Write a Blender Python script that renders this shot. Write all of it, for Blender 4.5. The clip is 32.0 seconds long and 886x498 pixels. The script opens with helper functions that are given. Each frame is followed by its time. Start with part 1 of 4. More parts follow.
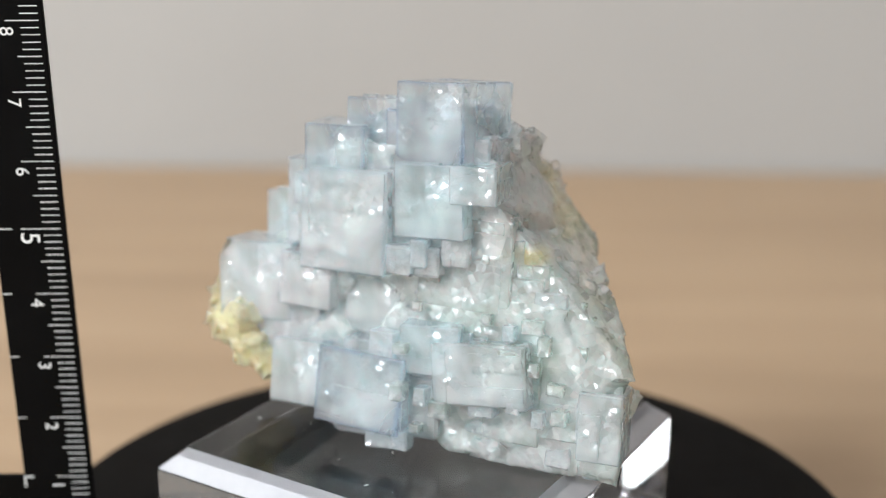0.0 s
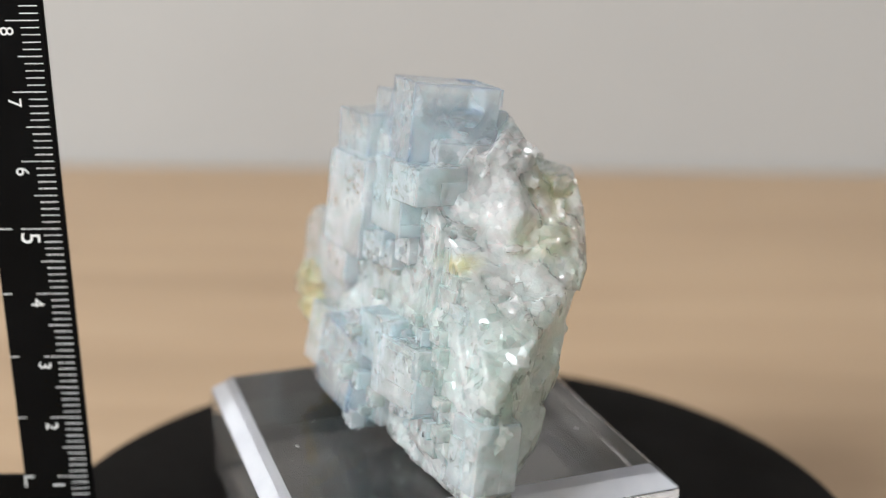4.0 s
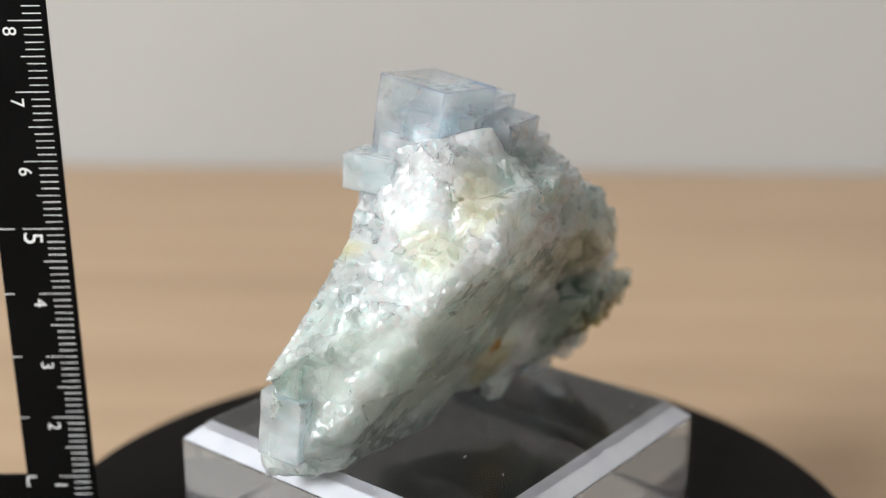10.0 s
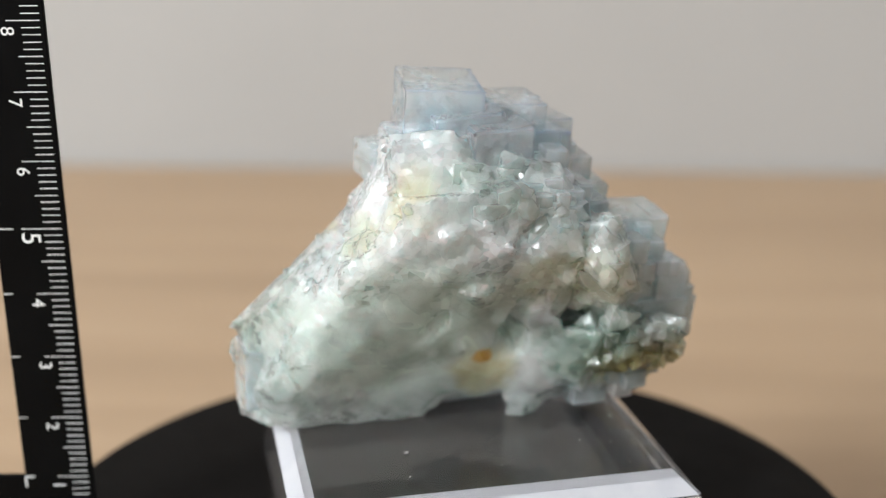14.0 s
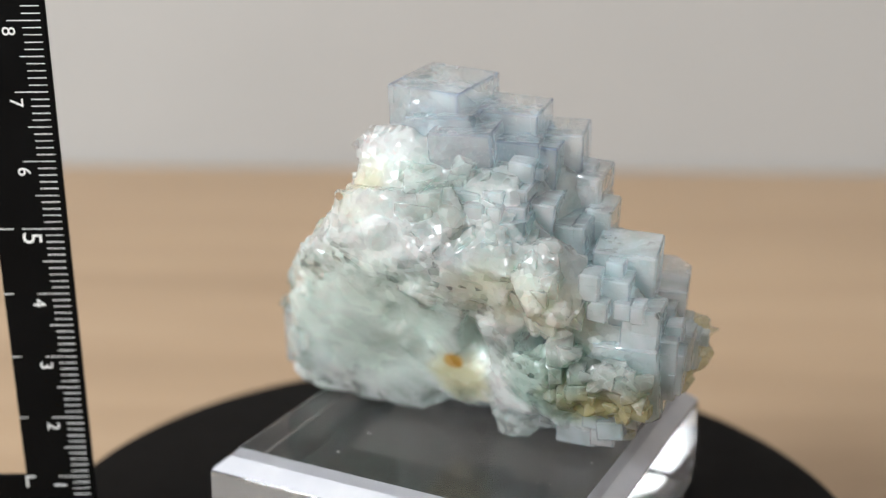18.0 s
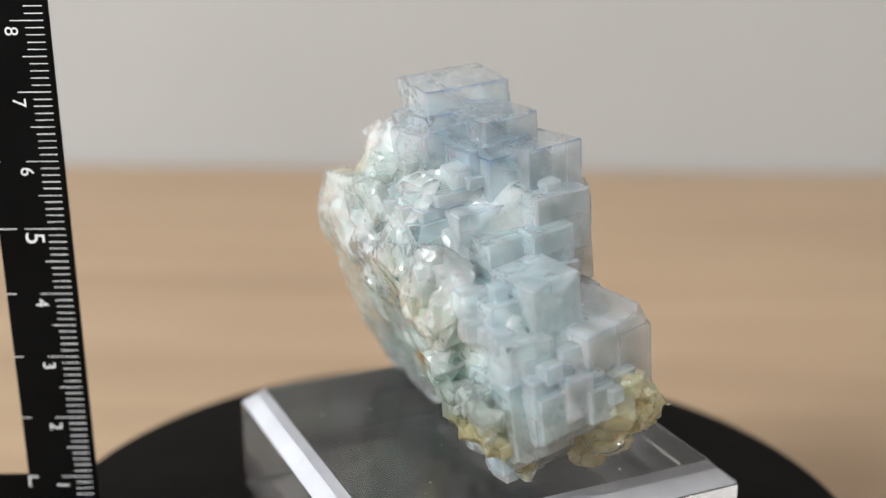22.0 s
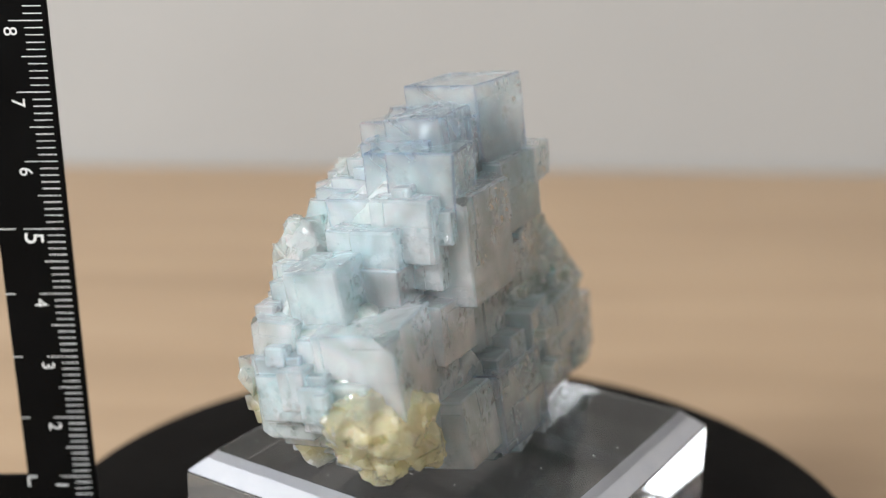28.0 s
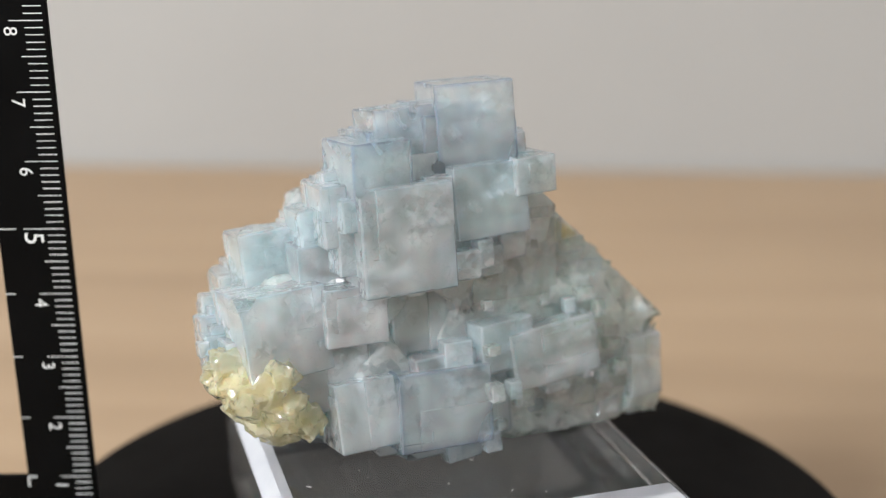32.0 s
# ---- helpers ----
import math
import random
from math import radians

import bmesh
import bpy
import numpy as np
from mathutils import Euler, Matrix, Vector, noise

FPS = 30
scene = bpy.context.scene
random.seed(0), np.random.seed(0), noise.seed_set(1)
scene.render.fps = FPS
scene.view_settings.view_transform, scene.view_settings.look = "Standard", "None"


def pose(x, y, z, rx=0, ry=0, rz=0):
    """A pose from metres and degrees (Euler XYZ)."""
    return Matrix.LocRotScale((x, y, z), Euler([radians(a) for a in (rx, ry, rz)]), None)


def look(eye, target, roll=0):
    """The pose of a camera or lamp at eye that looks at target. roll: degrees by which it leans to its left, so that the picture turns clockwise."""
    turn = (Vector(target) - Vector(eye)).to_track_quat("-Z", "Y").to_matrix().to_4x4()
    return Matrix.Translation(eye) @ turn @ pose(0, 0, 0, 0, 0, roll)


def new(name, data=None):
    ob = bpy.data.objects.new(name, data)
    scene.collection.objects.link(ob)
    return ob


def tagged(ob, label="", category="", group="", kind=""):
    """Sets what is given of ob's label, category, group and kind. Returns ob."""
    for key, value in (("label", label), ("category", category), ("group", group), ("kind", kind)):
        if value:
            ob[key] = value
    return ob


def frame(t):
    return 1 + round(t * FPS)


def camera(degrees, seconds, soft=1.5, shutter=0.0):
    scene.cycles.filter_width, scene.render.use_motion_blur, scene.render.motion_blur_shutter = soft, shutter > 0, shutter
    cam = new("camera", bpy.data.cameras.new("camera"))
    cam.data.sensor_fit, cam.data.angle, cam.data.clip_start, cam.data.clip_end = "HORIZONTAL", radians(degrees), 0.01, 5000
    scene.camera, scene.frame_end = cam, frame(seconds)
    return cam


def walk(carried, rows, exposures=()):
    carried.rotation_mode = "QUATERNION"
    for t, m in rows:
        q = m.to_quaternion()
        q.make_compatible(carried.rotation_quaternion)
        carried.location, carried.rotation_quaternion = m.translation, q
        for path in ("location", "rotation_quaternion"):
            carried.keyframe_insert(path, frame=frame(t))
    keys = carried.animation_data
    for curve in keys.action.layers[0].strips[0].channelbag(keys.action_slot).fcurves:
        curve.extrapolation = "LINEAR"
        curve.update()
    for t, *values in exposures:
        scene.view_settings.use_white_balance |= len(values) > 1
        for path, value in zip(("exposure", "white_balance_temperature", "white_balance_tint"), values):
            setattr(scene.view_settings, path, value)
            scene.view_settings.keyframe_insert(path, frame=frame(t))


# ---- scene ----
# ---- camera ----
SPIN = -9.717            # degrees a second, about the upright axis through the origin
LENS = 39.7
EYE = (0.0, -0.17530, 0.13010)
AIM = (EYE[0] - 0.0052949, EYE[1] + 0.9555, EYE[2] - 0.29440)
cam = camera(LENS, 32.0, soft=1.15)
cam.data.dof.use_dof = True
cam.data.dof.focus_distance = 0.166
cam.data.dof.aperture_fstop = 11.0
VIEW = look(EYE, AIM, 0.19)
walk(cam, [(0.0, VIEW), (32.0, VIEW)])

# ---- light ----
world = bpy.data.worlds.new("daylight")
scene.world = world
world.use_nodes = True
wn = world.node_tree.nodes
sky = wn.new("ShaderNodeTexSky")
sky.sky_type = "NISHITA"
sky.sun_disc = False
sky.sun_elevation = radians(38)
sky.sun_rotation = radians(215)
world.node_tree.links.new(sky.outputs[0], wn["Background"].inputs["Color"])
wn["Background"].inputs["Strength"].default_value = 0.1


def area_lamp(name, eye, target, w, h, watts, colour):
    d = bpy.data.lights.new(name, "AREA")
    d.shape, d.size, d.size_y, d.energy, d.color = "RECTANGLE", w, h, watts, colour
    ob = new(name, d)
    ob.matrix_world = look(eye, target)
    return ob


area_lamp("window_daylight", (-1.25, -1.0, 1.05), (0, 0, 0.08), 0.62, 0.62, 53.0, (0.908, 0.965, 1.0))
# unseen soft lamp overhead, added as fill for the shaded sides
area_lamp("overhead_fill", (0.35, -0.9, 1.7), (0.1, -0.1, 0), 1.5, 1.5, 7.2, (0.89, 0.95, 1.0))
scene.view_settings.exposure = 0.0

# ---- materials ----


def material(name):
    m = bpy.data.materials.new(name)
    m.use_nodes = True
    nt = m.node_tree
    return m, nt, nt.nodes["Principled BSDF"]


def setp(b, **kw):
    for k, v in kw.items():
        b.inputs[k.replace("_", " ")].default_value = v


def noise_node(nt, scale, detail=4.0, rough=0.55, coord="Object", stretch=None):
    tc = nt.nodes.new("ShaderNodeTexCoord")
    n = nt.nodes.new("ShaderNodeTexNoise")
    n.inputs["Scale"].default_value = scale
    n.inputs["Detail"].default_value = detail
    n.inputs["Roughness"].default_value = rough
    if stretch:
        mp = nt.nodes.new("ShaderNodeMapping")
        mp.inputs["Scale"].default_value = stretch
        nt.links.new(tc.outputs[coord], mp.inputs[0])
        nt.links.new(mp.outputs[0], n.inputs["Vector"])
    else:
        nt.links.new(tc.outputs[coord], n.inputs["Vector"])
    return n


def ramp(nt, src, stops):
    r = nt.nodes.new("ShaderNodeValToRGB")
    e = r.color_ramp.elements
    while len(e) < len(stops):
        e.new(0.5)
    for el, (pos, col) in zip(e, stops):
        el.position, el.color = pos, (*col, 1)
    nt.links.new(src, r.inputs[0])
    return r.outputs[0]


def bump(nt, b, src, strength, dist):
    n = nt.nodes.new("ShaderNodeBump")
    n.inputs["Strength"].default_value = strength
    n.inputs["Distance"].default_value = dist
    nt.links.new(src, n.inputs["Height"])
    nt.links.new(n.outputs[0], b.inputs["Normal"])
    return n


def wood_material():
    m, nt, b = material("pale_wood")
    g = noise_node(nt, 26, 6, 0.6, stretch=(0.12, 1.6, 1.0))
    c = ramp(nt, g.outputs["Fac"], [(0.3, (0.395, 0.27, 0.168)), (0.5, (0.445, 0.307, 0.193)), (0.7, (0.49, 0.342, 0.22))])
    big = noise_node(nt, 5.0, 3, 0.5)
    mix = nt.nodes.new("ShaderNodeMix")
    mix.data_type, mix.blend_type = "RGBA", "MULTIPLY"
    mix.inputs["Factor"].default_value = 1.0
    nt.links.new(c, mix.inputs["A"])
    nt.links.new(ramp(nt, big.outputs["Fac"], [(0.3, (0.92, 0.9, 0.88)), (0.7, (1.05, 1.04, 1.02))]), mix.inputs["B"])
    nt.links.new(mix.outputs["Result"], b.inputs["Base Color"])
    setp(b, Roughness=0.45)
    bump(nt, b, g.outputs["Fac"], 0.1, 0.0005)
    return m


def paint_material(name, col, rough=0.9):
    m, nt, b = material(name)
    g = noise_node(nt, 3.0, 5, 0.6)
    c = ramp(nt, g.outputs["Fac"], [(0.3, tuple(v * 0.94 for v in col)), (0.7, tuple(min(1, v * 1.04) for v in col))])
    nt.links.new(c, b.inputs["Base Color"])
    fine = noise_node(nt, 400, 3)
    bump(nt, b, fine.outputs["Fac"], 0.15, 0.0006)
    setp(b, Roughness=rough)
    return m


def black_material(name, col, rough, grain=900.0, depth=0.00008):
    m, nt, b = material(name)
    g = noise_node(nt, 60, 5, 0.6)
    c = ramp(nt, g.outputs["Fac"], [(0.35, tuple(v * 0.8 for v in col)), (0.7, tuple(v * 1.2 for v in col))])
    nt.links.new(c, b.inputs["Base Color"])
    f = noise_node(nt, grain, 4)
    nt.links.new(ramp(nt, g.outputs["Fac"], [(0.3, (rough - 0.08,) * 3), (0.7, (rough + 0.08,) * 3)]), b.inputs["Roughness"])
    bump(nt, b, f.outputs["Fac"], 0.3, depth)
    b.inputs["Specular IOR Level"].default_value = 0.05
    return m


def acrylic_material():
    m, nt, b = material("clear_acrylic")
    setp(b, Base_Color=(0.985, 0.988, 0.992, 1), Roughness=0.015, IOR=1.49)
    b.inputs["Transmission Weight"].default_value = 1.0
    s = noise_node(nt, 220, 2, 0.5, stretch=(1, 0.08, 1))
    r = ramp(nt, s.outputs["Fac"], [(0.70, (0.0,) * 3), (0.85, (0.02,) * 3)])
    nt.links.new(r, b.inputs["Roughness"])
    straight = nt.nodes.new("ShaderNodeBsdfTransparent")
    straight.inputs["Color"].default_value = (0.95, 0.95, 0.96, 1)
    mix = nt.nodes.new("ShaderNodeMixShader")
    mix.inputs[0].default_value = 0.05
    nt.links.new(b.outputs[0], mix.inputs[1])
    nt.links.new(straight.outputs[0], mix.inputs[2])
    nt.links.new(mix.outputs[0], nt.nodes["Material Output"].inputs["Surface"])
    return m


MAT_WOOD = wood_material()
MAT_WALL = paint_material("warm_grey_wall_paint", (0.433, 0.414, 0.397))
MAT_ROOM = paint_material("white_room_paint", (0.70, 0.69, 0.67))
MAT_DISC = black_material("matt_black_plastic", (0.005, 0.0042, 0.0038), 0.55, 900.0, 0.000002)
MAT_RULER = black_material("satin_black_enamel", (0.003, 0.003, 0.003), 0.5, 1500, 0.00002)
MAT_INK = paint_material("white_scale_print", (0.80, 0.80, 0.79), 0.6)
MAT_ACRYLIC = acrylic_material()


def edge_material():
    m, nt, b = material("painted_edge_shine")
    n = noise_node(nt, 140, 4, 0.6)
    # near-white colour stands in for bright reflections in the clear slants
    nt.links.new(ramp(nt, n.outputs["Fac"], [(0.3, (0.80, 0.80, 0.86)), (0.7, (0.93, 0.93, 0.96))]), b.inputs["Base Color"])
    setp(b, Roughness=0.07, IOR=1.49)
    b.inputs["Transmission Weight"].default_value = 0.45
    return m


MAT_EDGE_SHINE = edge_material()

# ---- mesh tools ----


def part(name, bm, mat, parent=None, label="", smooth=False):
    me = bpy.data.meshes.new(name)
    bm.to_mesh(me)
    bm.free()
    me.materials.append(mat)
    if smooth:
        me.shade_smooth()
    ob = new(name, me)
    if parent:
        ob.parent = parent
    if label:
        ob["label"] = label
    return ob


def box_bm(x0, x1, y0, y1, z0, z1, bev=0.0, seg=2):
    bm = bmesh.new()
    bmesh.ops.create_cube(bm, size=1.0)
    for v in bm.verts:
        v.co = ((x0 + x1) / 2 + v.co.x * (x1 - x0), (y0 + y1) / 2 + v.co.y * (y1 - y0), (z0 + z1) / 2 + v.co.z * (z1 - z0))
    if bev:
        bmesh.ops.bevel(bm, geom=bm.edges[:], offset=bev, segments=seg, affect="EDGES", profile=0.6)
    return bm


def lathe_bm(profile, n=128):
    """A turned shape from (radius, height) pairs, closed on the axis at both ends."""
    bm = bmesh.new()
    rings = []
    for r, z in profile:
        if r < 1e-6:
            rings.append([bm.verts.new((0, 0, z))])
        else:
            rings.append([bm.verts.new((r * math.cos(2 * math.pi * i / n), r * math.sin(2 * math.pi * i / n), z)) for i in range(n)])
    for a, b in zip(rings, rings[1:]):
        for i in range(n):
            j = (i + 1) % n
            if len(a) == 1:
                bm.faces.new((a[0], b[j], b[i]))
            elif len(b) == 1:
                bm.faces.new((a[i], a[j], b[0]))
            else:
                bm.faces.new((a[i], a[j], b[j], b[i]))
    bmesh.ops.recalc_face_normals(bm, faces=bm.faces[:])
    return bm


# ---- the room: table, back wall and the walls that close it ----
TABLE_BACK = 0.372       # the table ends against the wall here
table = new("table")
tagged(table, "pale wooden table with fine grain standing against the wall", "table")
part("tabletop", box_bm(-0.75, 0.75, -0.55, TABLE_BACK, -0.03, 0.0, 0.002), MAT_WOOD, table)
for lx in (-0.70, 0.64):
    for ly in (-0.50, TABLE_BACK - 0.08):
        part("leg", box_bm(lx, lx + 0.06, ly, ly + 0.06, -0.74, -0.03, 0.003), MAT_WOOD, table)
table.rotation_euler.z = radians(-1.6)
wall = part("wall_north", box_bm(-2.2, 2.2, TABLE_BACK + 0.003, TABLE_BACK + 0.12, -0.74, 1.75), MAT_WALL)
wall.rotation_euler.z = radians(-1.6)
tagged(wall, "plain warm grey painted wall behind the table", "wall", kind="structure")
for nm, b in (("wall_south", (-2.2, 2.2, -2.6, -2.5, -0.74, 1.75)), ("wall_east", (2.0, 2.1, -2.5, 0.6, -0.74, 1.75)),
              ("wall_west", (-2.1, -2.0, -2.5, 0.6, -0.74, 1.75)), ("floor", (-2.2, 2.2, -2.6, 0.7, -0.84, -0.74)),
              ("ceiling", (-2.2, 2.2, -2.6, 0.7, 1.75, 1.85))):
    o = part(nm, box_bm(*b), MAT_ROOM if nm != "floor" else MAT_WOOD)
    tagged(o, "plain white painted wall closing the room" if "wall" in nm else ("wooden floor" if nm == "floor" else "plain white ceiling"), nm.split("_")[0], kind="structure")

# ---- turntable ----
DISC_TOP, DISC_R = 0.030, 0.0661
turntable = new("turntable")
tagged(turntable, "matt black round plastic display turntable standing on the table", "turntable")
part("platter", lathe_bm([(0, DISC_TOP - 0.007), (DISC_R - 0.0008, DISC_TOP - 0.007), (DISC_R, DISC_TOP - 0.0062), (DISC_R, DISC_TOP - 0.0010),
                          (DISC_R - 0.0003, DISC_TOP - 0.0003), (DISC_R - 0.001, DISC_TOP), (0, DISC_TOP)], 160), MAT_DISC, turntable)
part("housing", lathe_bm([(0, 0.0005), (DISC_R - 0.004, 0.0005), (DISC_R - 0.003, 0.002), (DISC_R - 0.003, 0.021), (DISC_R - 0.005, 0.0225), (0, 0.0225)], 128), MAT_DISC, turntable)

# ---- acrylic block ----
STAND_TOP = 0.04826
stand = new("display_stand")
tagged(stand, "clear square acrylic riser with polished slanted upper edges on the turntable", "stand")


def stand_bm():
    out, inn, bev, z0, z1 = 0.0578 / 2, 0.0516 / 2, 0.0032, DISC_TOP + 0.0001, STAND_TOP
    bm = bmesh.new()
    rings = []
    for h, z in ((out - 0.0004, z0), (out, z0 + 0.0004), (out, z1 - bev), (inn, z1)):
        rings.append([bm.verts.new((sx * h, sy * h, z)) for sx, sy in ((1, 1), (-1, 1), (-1, -1), (1, -1))])
    bm.faces.new(rings[0][::-1])
    bm.faces.new(rings[-1])
    for a, b in zip(rings, rings[1:]):
        for i in range(4):
            j = (i + 1) % 4
            bm.faces.new((a[i], a[j], b[j], b[i]))
    bmesh.ops.recalc_face_normals(bm, faces=bm.faces[:])
    bmesh.ops.bevel(bm, geom=bm.edges[:], offset=0.00018, segments=2, affect="EDGES", profile=0.5)
    bm.transform(pose(-0.00352, -0.00145, 0, 0, 0, math.degrees(1.0262)))
    return bm


part("riser", stand_bm(), MAT_ACRYLIC, stand)


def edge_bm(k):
    """A pale sheet that paints the shine of one slanted upper edge, a hair proud of the block."""
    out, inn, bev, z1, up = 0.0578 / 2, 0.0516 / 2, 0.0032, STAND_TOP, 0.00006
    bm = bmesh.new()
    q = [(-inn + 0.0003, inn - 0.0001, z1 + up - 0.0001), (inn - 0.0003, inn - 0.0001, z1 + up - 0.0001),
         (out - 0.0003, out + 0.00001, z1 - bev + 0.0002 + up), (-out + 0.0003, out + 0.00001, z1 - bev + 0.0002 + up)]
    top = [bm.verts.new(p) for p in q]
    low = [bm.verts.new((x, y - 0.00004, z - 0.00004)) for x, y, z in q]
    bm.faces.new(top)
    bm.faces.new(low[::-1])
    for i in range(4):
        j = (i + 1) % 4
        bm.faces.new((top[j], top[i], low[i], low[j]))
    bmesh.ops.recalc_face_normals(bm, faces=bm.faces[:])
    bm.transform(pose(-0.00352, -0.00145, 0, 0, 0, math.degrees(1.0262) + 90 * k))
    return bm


# added sheets: the slants' shine is put into their colour
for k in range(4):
    part("slanted_edge_shine", edge_bm(k), MAT_EDGE_SHINE, stand, "pale sheet on the slanted edge, painted in place of its reflections")


def dust_bm():
    """Lint and dust lying on the block's top."""
    r, bm = random.Random(6), bmesh.new()
    for _ in range(26):
        x, y, s, a = r.uniform(-0.024, 0.024), r.uniform(-0.024, 0.024), r.uniform(0.00006, 0.00015), r.uniform(0, 6.3)
        ln = s * r.choice((1, 1, 1.5, 5))
        bmesh.ops.create_cube(bm, size=1.0, matrix=pose(x, y, STAND_TOP + 0.00004, 0, 0, math.degrees(a)) @ Matrix.Diagonal((ln, s * 0.8, 0.00006, 1)))
    bm.transform(pose(-0.00352, -0.00145, 0, 0, 0, math.degrees(1.0262)))
    return bm


part("dust", dust_bm(), MAT_INK, stand, "white specks of dust and lint")

# ---- L-shaped scale ----
RX, RY, RZ = -0.05515, -0.17530 + 0.17122 + 0.0004, DISC_TOP + 0.0002   # the outer corner, on the right-hand edge
ruler = new("scale_ruler")
tagged(ruler, "black L-shaped photo scale with white centimetre marks, standing upright", "ruler")


def ruler_bm():
    w, t, up, out = 0.0105, 0.0009, 0.105, 0.055
    pts = [(0, 0), (0, up), (-w, up), (-w, w - 0.0003), (-out, w - 0.0003), (-out, 0)]
    bm = bmesh.new()
    f = [bm.verts.new((x, -t / 2, z)) for x, z in pts]
    b = [bm.verts.new((x, t / 2, z)) for x, z in pts]
    bm.faces.new(f)
    bm.faces.new(b[::-1])
    for i in range(6):
        j = (i + 1) % 6
        bm.faces.new((f[j], f[i], b[i], b[j]))
    bmesh.ops.recalc_face_normals(bm, faces=bm.faces[:])
    bmesh.ops.bevel(bm, geom=bm.edges[:], offset=0.00022, segments=2, affect="EDGES", profile=0.6)
    return bm


part("plate", ruler_bm(), MAT_RULER, ruler)
FACE = -0.00045 - 0.00003


def tick(x1, length, z, w=0.00027, upright=False):
    if upright:
        return part("tick", box_bm(x1 - w / 2, x1 + w / 2, FACE, FACE + 0.00004, z - length, z), MAT_INK, ruler)
    return part("tick", box_bm(x1 - length, x1, FACE, FACE + 0.00004, z - w / 2, z + w / 2), MAT_INK, ruler)


rr = random.Random(4)
for mm in range(7, 100):
    length = 0.0059 if mm == 50 else 0.0047 if mm % 10 == 0 else 0.0034 if mm % 5 == 0 else 0.0026
    tick(-0.00068 + rr.uniform(-0.00004, 0.00004), length, mm * 0.001 + rr.uniform(-0.00003, 0.00003), 0.00011 + rr.uniform(0, 0.00004))
for cm in range(2, 10):
    tick(-0.0078 if cm == 5 else -0.0090, 0.0026 if cm == 5 else 0.0014, cm * 0.01, 0.00015)
tick(-0.0090, 0.0015, 0.0100, 0.0003)
tick(-0.0104, 0.0018, 0.0101, 0.0003, True)


def digit(ch, x, z, size):
    cu = bpy.data.curves.new("digit", "FONT")
    cu.body, cu.size, cu.extrude, cu.align_x, cu.align_y = ch, size, 0.00002, "CENTER", "CENTER"
    tmp = bpy.data.objects.new("digit", cu)
    me = bpy.data.meshes.new_from_object(tmp)
    bpy.data.objects.remove(tmp)
    me.materials.clear()
    me.materials.append(MAT_INK)
    ob = new("digit", me)
    ob.parent = ruler
    ob.matrix_basis = pose(x, FACE, z, 90, 90, 0)
    ob["label"] = "white printed number " + ch


for k in range(1, 10):
    digit(str(k), -0.0054, k * 0.01 - 0.00145, 0.0040 if k == 5 else 0.0027)
ruler.location = (RX, RY, RZ)

# ---- fluorite specimen ----
specimen = new("fluorite_specimen")
tagged(specimen, "pale blue cubic fluorite cluster with white and yellow broken back", "mineral")


def stain(nt, colour, centre, radius, tint, strength=1.0, soft=0.55, grain=260.0):
    """Blends a mineral stain of its own ragged shape round a place into a colour."""
    tc = nt.nodes.new("ShaderNodeTexCoord")
    sub = nt.nodes.new("ShaderNodeVectorMath")
    sub.operation = "SUBTRACT"
    sub.inputs[1].default_value = [c * 0.001 for c in centre]
    nt.links.new(tc.outputs["Object"], sub.inputs[0])
    div = nt.nodes.new("ShaderNodeVectorMath")
    div.operation = "DIVIDE"
    div.inputs[1].default_value = [r * 0.001 for r in radius]
    nt.links.new(sub.outputs[0], div.inputs[0])
    ln = nt.nodes.new("ShaderNodeVectorMath")
    ln.operation = "LENGTH"
    nt.links.new(div.outputs[0], ln.inputs[0])
    n = noise_node(nt, grain, 5, 0.65)
    add = nt.nodes.new("ShaderNodeMath")
    add.operation = "MULTIPLY_ADD"
    add.inputs[1].default_value = 1.2
    nt.links.new(n.outputs["Fac"], add.inputs[0])
    nt.links.new(ln.outputs["Value"], add.inputs[2])
    mr = nt.nodes.new("ShaderNodeMapRange")
    mr.interpolation_type = "SMOOTHSTEP"
    for k, v in zip(("From Min", "From Max", "To Min", "To Max"), (1.75 - soft, 1.75 + soft, strength, 0.0)):
        mr.inputs[k].default_value = v
    nt.links.new(add.outputs[0], mr.inputs["Value"])
    mix = nt.nodes.new("ShaderNodeMix")
    mix.data_type = "RGBA"
    nt.links.new(mr.outputs[0], mix.inputs["Factor"])
    nt.links.new(colour, mix.inputs["A"])
    mix.inputs["B"].default_value = (*tint, 1)
    return mix.outputs["Result"]


def node_op(nt, kind, a, c):
    n = nt.nodes.new("ShaderNodeMath")
    n.operation = kind
    for i, s in enumerate((a, c)):
        if isinstance(s, (int, float)):
            n.inputs[i].default_value = s
        else:
            nt.links.new(s, n.inputs[i])
    return n.outputs[0]


